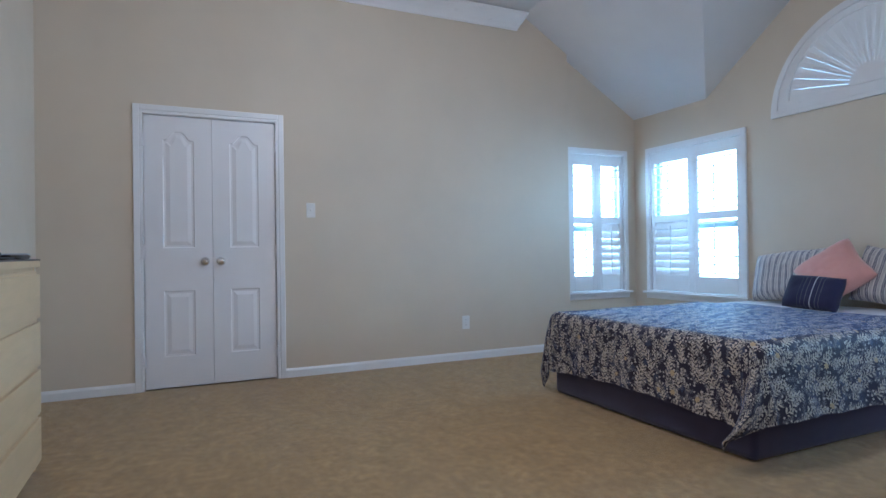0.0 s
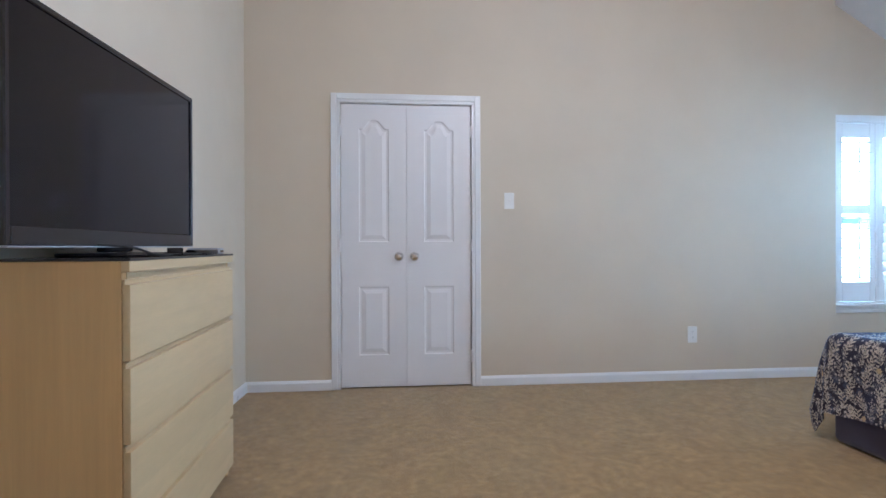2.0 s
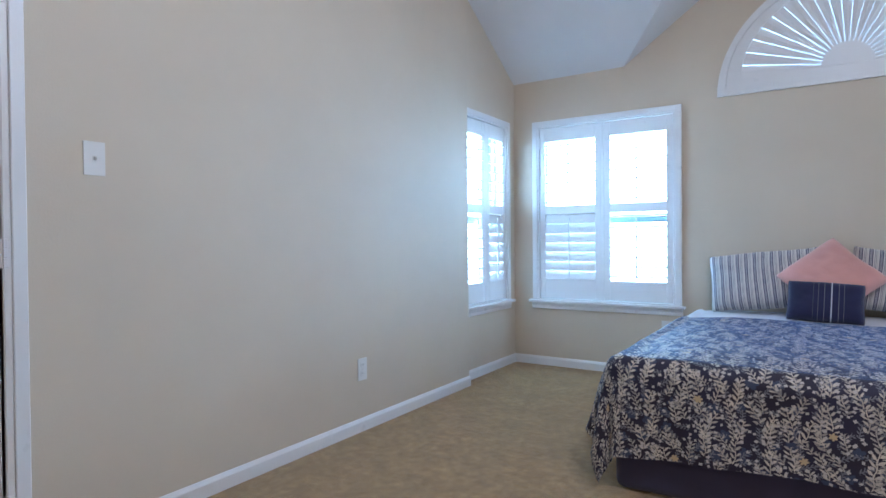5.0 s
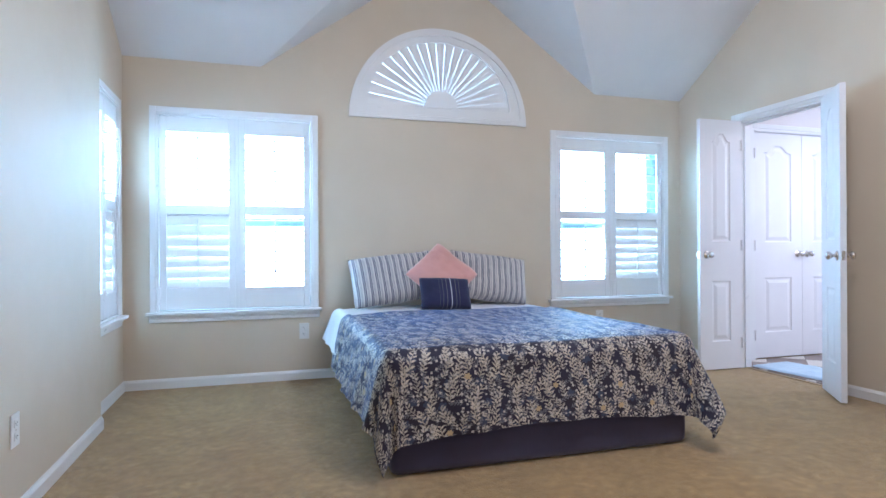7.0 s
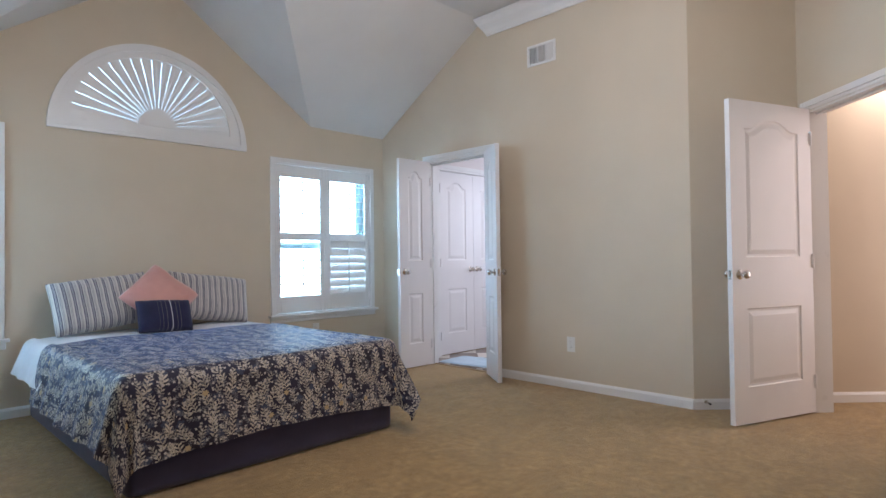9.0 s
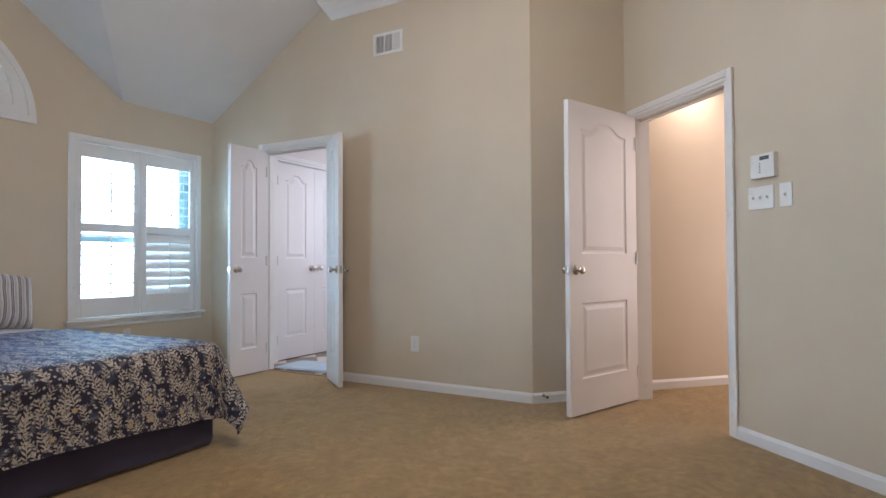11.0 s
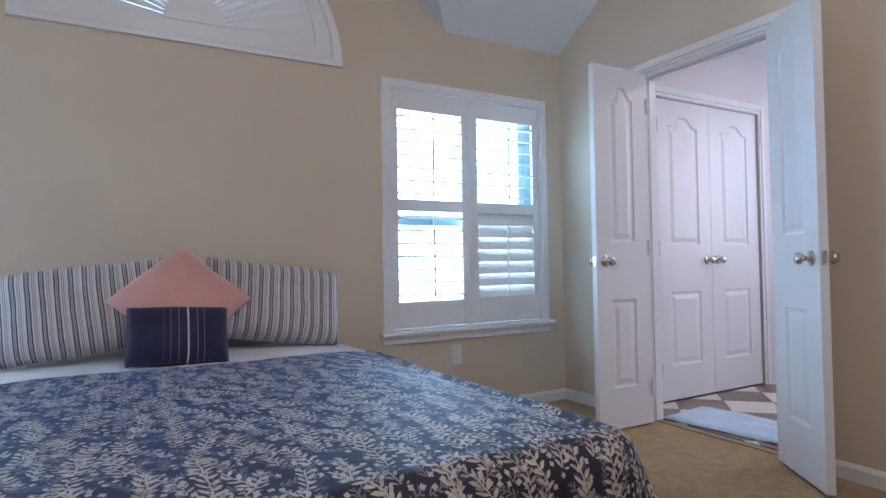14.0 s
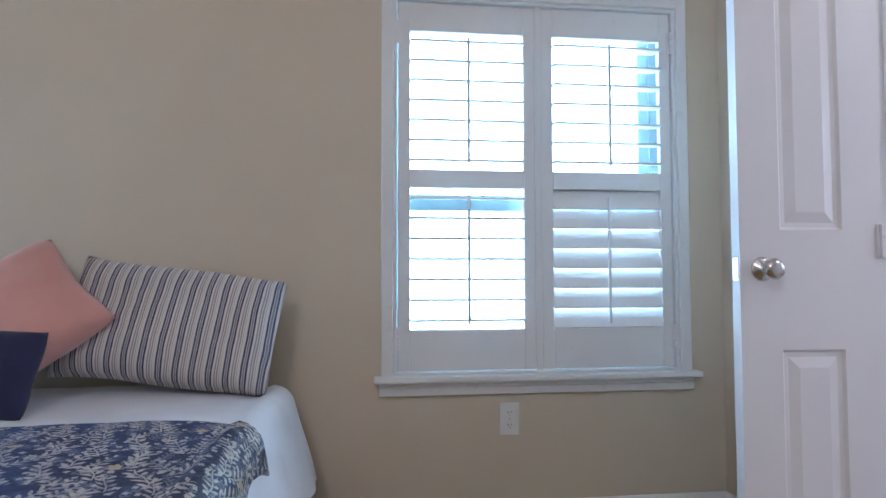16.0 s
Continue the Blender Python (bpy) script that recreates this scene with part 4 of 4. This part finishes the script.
cushion("pillow", pose(2.615, -0.215, 0.765, -20, 7.5, 0), 0.67, 0.40, 0.20, TICKING, 7.0, "striped bed pillow slumped to one side against the wall", "pillow", "striped cotton pillowcase", "bed pillows")
cushion("cushion", pose(2.190, -0.325, 0.805, -33, 0, 0) @ pose(0, 0, 0, 0, 47, 0), 0.415, 0.415, 0.16, PINK, 11.0, "dusty pink square cushion standing on one corner", "cushion", "plain dusty pink cover")
cushion("cushion", pose(2.160, -0.500, 0.668, -26, 2.5, 0), 0.39, 0.25, 0.13, NAVYLINES, 14.0, "small navy oblong cushion with thin woven lines", "cushion", "navy cover with thin pale lines", puff=0.42)

# ---- dresser, television and what lies round them ----
DX0, DX1, DY0, DY1 = 1.495, 2.56, -5.472, -5.112
dr = thing("dresser", None, "pale birch chest of four drawers with a black glass top", "dresser")
part("side_panel", boxes(((DX1 - 0.032, DY0, 0.0), (DX1, DY1 - 0.022, 0.975)), bevel=0.0012), BIRCHSIDE, dr, "birch veneer side panel")
part("side_panel", boxes(((DX0, DY0, 0.0), (DX0 + 0.032, DY1 - 0.022, 0.975)), bevel=0.0012), BIRCHSIDE, dr, "birch veneer side panel")
part("carcass", boxes(((DX0 + 0.033, DY0 + 0.01, 0.03), (DX1 - 0.033, DY0 + 0.018, 0.94)), ((DX0 + 0.033, DY0 + 0.02, 0.03), (DX1 - 0.033, DY1 - 0.030, 0.050))), BIRCHSIDE, dr, "birch carcass")
part("top_panel", boxes(((DX0 + 0.0325, DY0 + 0.02, 0.945), (DX1 - 0.0325, DY1 - 0.024, 0.975))), BIRCHFRONT, dr, "birch top panel")
part("front_rail", boxes(((DX0, DY1 - 0.0215, 0.946), (DX1, DY1, 0.975)), bevel=0.001), BIRCHFRONT, dr, "birch rail above the drawers")
part("glass_top", boxes(((DX0 - 0.002, DY0, 0.9755), (DX1 + 0.002, DY1 + 0.002, 0.983)), bevel=0.001), BLACKTOP, dr, "thin black glass top")
part("recessed_rail", boxes(((DX0 + 0.033, DY1 - 0.0295, 0.880), (DX1 - 0.033, DY1 - 0.0205, 0.9445))), BIRCHFRONT, dr, "recessed birch rail behind the top drawer")
for k, (z0, z1) in enumerate(((0.045, 0.260), (0.266, 0.482), (0.488, 0.704), (0.710, 0.926))):
    d = part("drawer", boxes(((DX0 + 0.002, DY1 - 0.020, z0), (DX1 - 0.002, DY1, z1 - 0.014)), ((DX0 + 0.002, DY1 - 0.020, z1 - 0.014), (DX1 - 0.002, DY1 - 0.013, z1)), ((DX0 + 0.036, DY1 - 0.30, z0 + 0.015), (DX0 + 0.046, DY1 - 0.0205, z1 - 0.04)),
                             ((DX1 - 0.046, DY1 - 0.30, z0 + 0.015), (DX1 - 0.036, DY1 - 0.0205, z1 - 0.04)), bevel=0.0012), BIRCHFRONT, dr, "pale birch drawer front with a bevelled grip edge")

tv = thing("television", pose(2.140, -5.300, 0.983, 0, 0, -4), "large black flat-screen television on the dresser", "television")
TW = 0.562
part("bezel", boxes(((-TW, -0.045, 0.034), (-TW + 0.018, 0.006, 0.667)), ((TW - 0.018, -0.045, 0.034), (TW, 0.006, 0.667)), ((-TW + 0.018, -0.045, 0.649), (TW - 0.018, 0.006, 0.667)), ((-TW + 0.018, -0.045, 0.034), (TW - 0.018, 0.006, 0.082)), ((-TW + 0.018, -0.045, 0.082), (TW - 0.018, -0.012, 0.649)), bevel=0.003), BLACKPLASTIC, tv, "glossy black bezel")
part("screen", boxes(((-TW + 0.019, -0.0115, 0.083), (TW - 0.019, 0.000, 0.648))), SCREEN, tv, "dark glossy screen")
part("trim_strip", boxes(((-TW + 0.003, -0.02, 0.029), (TW - 0.003, 0.008, 0.0335)), bevel=0.001), GREYPLASTIC, tv, "grey strip under the screen")
part("neck", rounded_box((-0.09, -0.045, 0.014), (0.09, -0.015, 0.16), 0.006), BLACKPLASTIC, tv, "black stand neck", True)
part("stand_base", rounded_box((-0.25, -0.078, 0.0), (0.25, 0.13, 0.012), 0.005), BLACKPLASTIC, tv, "glossy black stand base", True)
part("back_cover", rounded_box((-0.45, -0.078, 0.13), (0.45, -0.0455, 0.58), 0.012), BLACKPLASTIC, tv, "black back cover")

stb = thing("media_box", pose(1.62, -5.19, 0.983, 0, 0, 8), "small silver-grey media box on the dresser", "media player")
part("casing", rounded_box((-0.09, -0.06, 0.0), (0.09, 0.06, 0.026), 0.006), GREYPLASTIC, stb, "silver-grey plastic casing", True)
part("front_strip", boxes(((-0.07, 0.0603, 0.007), (0.03, 0.0612, 0.017))), BLACKPLASTIC, stb, "black front strip")
rm = thing("remote_control", pose(1.86, -5.135, 0.984, 0, 0, -12), "black remote control lying on the dresser", "remote control")
part("body", rounded_box((-0.085, -0.022, 0.0), (0.085, 0.022, 0.018), 0.006), BLACKPLASTIC, rm, "black plastic body", True)
for k in range(12):
    part("button", boxes(((-0.07 + 0.022 * (k // 2), -0.010 + 0.014 * (k % 2), 0.018), (-0.060 + 0.022 * (k // 2), -0.004 + 0.014 * (k % 2), 0.0195))), GREYPLASTIC, rm)
ad = thing("power_adapter", pose(2.08, -5.16, 0.983, 0, 0, 20), "small black adapter block on the dresser", "adapter")
part("block", rounded_box((-0.035, -0.025, 0.0), (0.035, 0.025, 0.028), 0.004), BLACKPLASTIC, ad, "black adapter block", True)


def tube(points, r, sides=8, per=8):
    """A round cable through the points."""
    P = [Vector(p) for p in points]
    P = [P[0] * 2 - P[1]] + P + [P[-1] * 2 - P[-2]]
    line = []
    for k in range(1, len(P) - 2):
        for i in range(per):
            t = i / per
            a, b, c, d = P[k - 1 : k + 3]
            line.append(0.5 * ((2 * b) + (c - a) * t + (2 * a - 5 * b + 4 * c - d) * t * t + (3 * b - a - 3 * c + d) * t ** 3))
    line.append(P[-2])
    bm = bmesh.new()
    rings = []
    for k, p in enumerate(line):
        d = (line[min(k + 1, len(line) - 1)] - line[max(k - 1, 0)]).normalized()
        up = Vector((0, 1, 0)) if abs(d.y) < 0.9 else Vector((0, 0, 1))
        e1 = d.cross(up).normalized()
        e2 = d.cross(e1)
        rings.append([bm.verts.new(p + (e1 * math.cos(2 * math.pi * i / sides) + e2 * math.sin(2 * math.pi * i / sides)) * r) for i in range(sides)])
    for a, b in zip(rings, rings[1:]):
        for i in range(sides):
            bm.faces.new((a[i], a[(i + 1) % sides], b[(i + 1) % sides], b[i]))
    bm.faces.new(rings[0][::-1])
    bm.faces.new(rings[-1])
    return bm


YC, CX = -5.53, -0.26
for pts, r, label in (
    ([(2.66 + CX, YC + 0.02, 1.36), (2.75 + CX, YC, 1.35), (2.86 + CX, YC, 1.27), (2.95 + CX, YC, 1.14), (2.985 + CX, YC, 1.02), (2.955 + CX, YC, 0.91), (2.86 + CX, YC, 0.80), (2.78 + CX, YC, 0.70), (2.74 + CX, YC, 0.45), (2.72 + CX, YC, 0.012)], 0.0042, "black power cable looping down from the television"),
    ([(2.64 + CX, YC + 0.02, 1.27), (2.72 + CX, YC, 1.255), (2.775 + CX, YC, 1.16), (2.795 + CX, YC, 1.02), (2.79 + CX, YC, 0.85), (2.785 + CX, YC, 0.62), (2.80 + CX, YC, 0.30), (2.86 + CX, YC, 0.010)], 0.0058, "thick black cable hanging behind the television"),
    ([(2.66 + CX, YC + 0.01, 1.20), (2.78 + CX, YC, 1.12), (2.82 + CX, YC, 1.02), (2.86 + CX, YC, 0.92), (2.95 + CX, YC, 0.78), (3.02 + CX, YC, 0.62), (3.06 + CX, YC, 0.40), (3.07 + CX, YC, 0.008)], 0.0022, "thin grey cable hanging on the wall"),
    ([(2.78 + CX, YC + 0.012, 0.66), (2.84 + CX, YC, 0.60), (2.91 + CX, YC, 0.56), (3.00 + CX, YC, 0.545), (3.12 + CX, YC, 0.56), (3.20 + CX, YC, 0.50), (3.24 + CX, YC, 0.30), (3.25 + CX, YC, 0.008)], 0.0036, "black cable sagging along the wall"),
    ([(2.80 + CX, YC + 0.012, 0.50), (2.85 + CX, YC, 0.44), (2.93 + CX, YC, 0.36), (3.02 + CX, YC, 0.26), (3.10 + CX, YC, 0.10), (3.14 + CX, YC, 0.008)], 0.0030, "thin black cable running down to the carpet"),
    ([(2.50, -5.22, 1.02), (2.45, -5.15, 1.012), (2.36, -5.125, 0.992), (2.24, -5.13, 0.989), (2.14, -5.15, 0.989)], 0.0036, "short black cable curled on the dresser top"),
    ([(2.30, -5.20, 0.990), (2.22, -5.15, 0.989), (2.10, -5.13, 0.990), (1.98, -5.125, 0.989), (1.86, -5.13, 0.989), (1.76, -5.17, 0.990)], 0.0030, "short black cable lying on the dresser top"),
):
    c = thing("cable", None, label, "cable", "television cables")
    part("sheath", tube(pts, r), CABLE, c, "black rubber sheath", True)

# ---- bath mat ----
bm = bmesh.new()
nx, ny = 30, 42
g = []
for i in range(nx + 1):
    row = []
    for j in range(ny + 1):
        u, v = -1 + 2 * i / nx, -1 + 2 * j / ny
        f = (1 - abs(u) ** 10) * (1 - abs(v) ** 12)
        z = 0.003 + 0.016 * max(f, 0) ** 0.5 * (1 + 0.35 * noise.noise(Vector((u * 9, v * 14, 5)))) + 0.008 * max(0, noise.noise(Vector((u * 1.5, v * 2.0, 2))))
        row.append(bm.verts.new((0.21 * u * (1 + 0.02 * noise.noise(Vector((v * 3, u, 0)))), 0.37 * v, z)))
    g.append(row)
for i in range(nx):
    for j in range(ny):
        bm.faces.new((g[i][j], g[i + 1][j], g[i + 1][j + 1], g[i][j + 1]))
rug = thing("bath_mat", pose(5.02, -1.06, 0.004, 0, 0, 6), "pale blue tufted bath mat on the bathroom tiles", "bath mat")
part("mat_body", bm, MAT, rug, "pale blue tufted pile", True)

# ---- out of doors ----
tagged(part("ground", boxes(((-400, -400, -0.46), (400, 400, -0.36))), LAWN), "green lawn round the house", kind="structure")


def tree(m, height, spread, seed, label):
    rnd = random.Random(seed)
    t = thing("tree", m, label, "tree", "garden trees")
    bm = tube([(0, 0, 0), (0.05, 0.02, height * 0.3), (-0.03, 0.05, height * 0.6), (0.02, 0, height * 0.85)], 0.09, 10)
    for v in bm.verts:
        k = 1.15 - 0.85 * v.co.z / height
        v.co.x, v.co.y = v.co.x * k, v.co.y * k
    part("trunk", bm, BARK, t, "brown bark trunk", True)
    bm = bmesh.new()
    for _ in range(1500):
        a, b, r = rnd.uniform(0, 6.283), rnd.uniform(-1, 1), rnd.uniform(0.25, 1) ** 0.5
        lump = 1 + 0.3 * math.sin(3 * a + seed) * math.cos(4 * b)
        c = Vector((math.cos(a) * math.sqrt(1 - b * b) * spread * r * lump, math.sin(a) * math.sqrt(1 - b * b) * spread * r * lump, height * 0.72 + b * height * 0.30 * r))
        e1 = Vector((rnd.uniform(-1, 1), rnd.uniform(-1, 1), rnd.uniform(-1, 1))).normalized() * rnd.uniform(0.06, 0.12)
        e2 = e1.cross(Vector((rnd.uniform(-1, 1), rnd.uniform(-1, 1), 0.3))).normalized() * 0.05
        bm.faces.new([bm.verts.new(p) for p in (c - e1, c + e2, c + e1, c - e2)])
    part("crown", bm, FOLIAGE, t, "green leafy crown")
    return t


tree(pose(1.5, 9.0, -0.36), 3.6, 1.3, 4, "young leafy tree on the lawn behind the house")
tree(pose(6.0, 8.0, -0.36), 3.0, 1.1, 9, "small leafy tree near the garden fence")
tree(pose(-6.0, 1.0, -0.36), 3.2, 1.2, 15, "leafy tree beside the house")
fence = thing("garden_fence", pose(-12, 11.5, -0.36), "weathered cedar board fence behind the lawn", "fence")
part("boards", boxes(*[((0.15 * k, 0, 0.02), (0.15 * k + 0.142, 0.02, 1.75 + 0.01 * (k % 3))) for k in range(170)]), FENCEWOOD, fence, "weathered cedar boards")["kind"] = "stuff"
part("rails", boxes(((0, 0.021, 0.3), (25.5, 0.06, 0.39)), ((0, 0.021, 1.3), (25.5, 0.06, 1.39))), FENCEWOOD, fence, "cedar rails")

# ---- bathroom floor tiles, laid corner to corner ----
def clipped(poly, x0, y0, x1, y1):
    for axis, lim, sign in ((0, x0, 1), (0, x1, -1), (1, y0, 1), (1, y1, -1)):
        out = []
        for k in range(len(poly)):
            a, b = poly[k - 1], poly[k]
            da, db = (a[axis] - lim) * sign, (b[axis] - lim) * sign
            if (da >= 0) != (db >= 0):
                f = da / (da - db)
                out.append((a[0] + (b[0] - a[0]) * f, a[1] + (b[1] - a[1]) * f))
            if db >= 0:
                out.append(b)
        poly = out
        if len(poly) < 3:
            return []
    return poly


bath_floor = tagged(new("bath_floor"), "brown and cream checkered bathroom tile floor", kind="structure")
T = 0.305
for i in range(-14, 15):
    for j in range(-14, 15):
        cx, cy = 5.9 + (i - j) * T * 0.7071, -1.7 + (i + j) * T * 0.7071
        h = T * 0.7071 - 0.003
        poly = clipped([(cx - h, cy), (cx, cy - h), (cx + h, cy), (cx, cy + h)], 4.775, -3.02, 7.4, -0.48)
        if len(poly) < 3:
            continue
        bm = bmesh.new()
        top = [bm.verts.new((x, y, 0.003)) for x, y in poly]
        low = [bm.verts.new((x, y, -0.0018)) for x, y in poly]
        bm.faces.new(top)
        for k in range(len(top)):
            bm.faces.new((top[k - 1], low[k - 1], low[k], top[k]))
        try:
            part("tile", bm, TILEBROWN if (i + j) % 2 else TILECREAM, bath_floor)
        except ValueError:
            pass
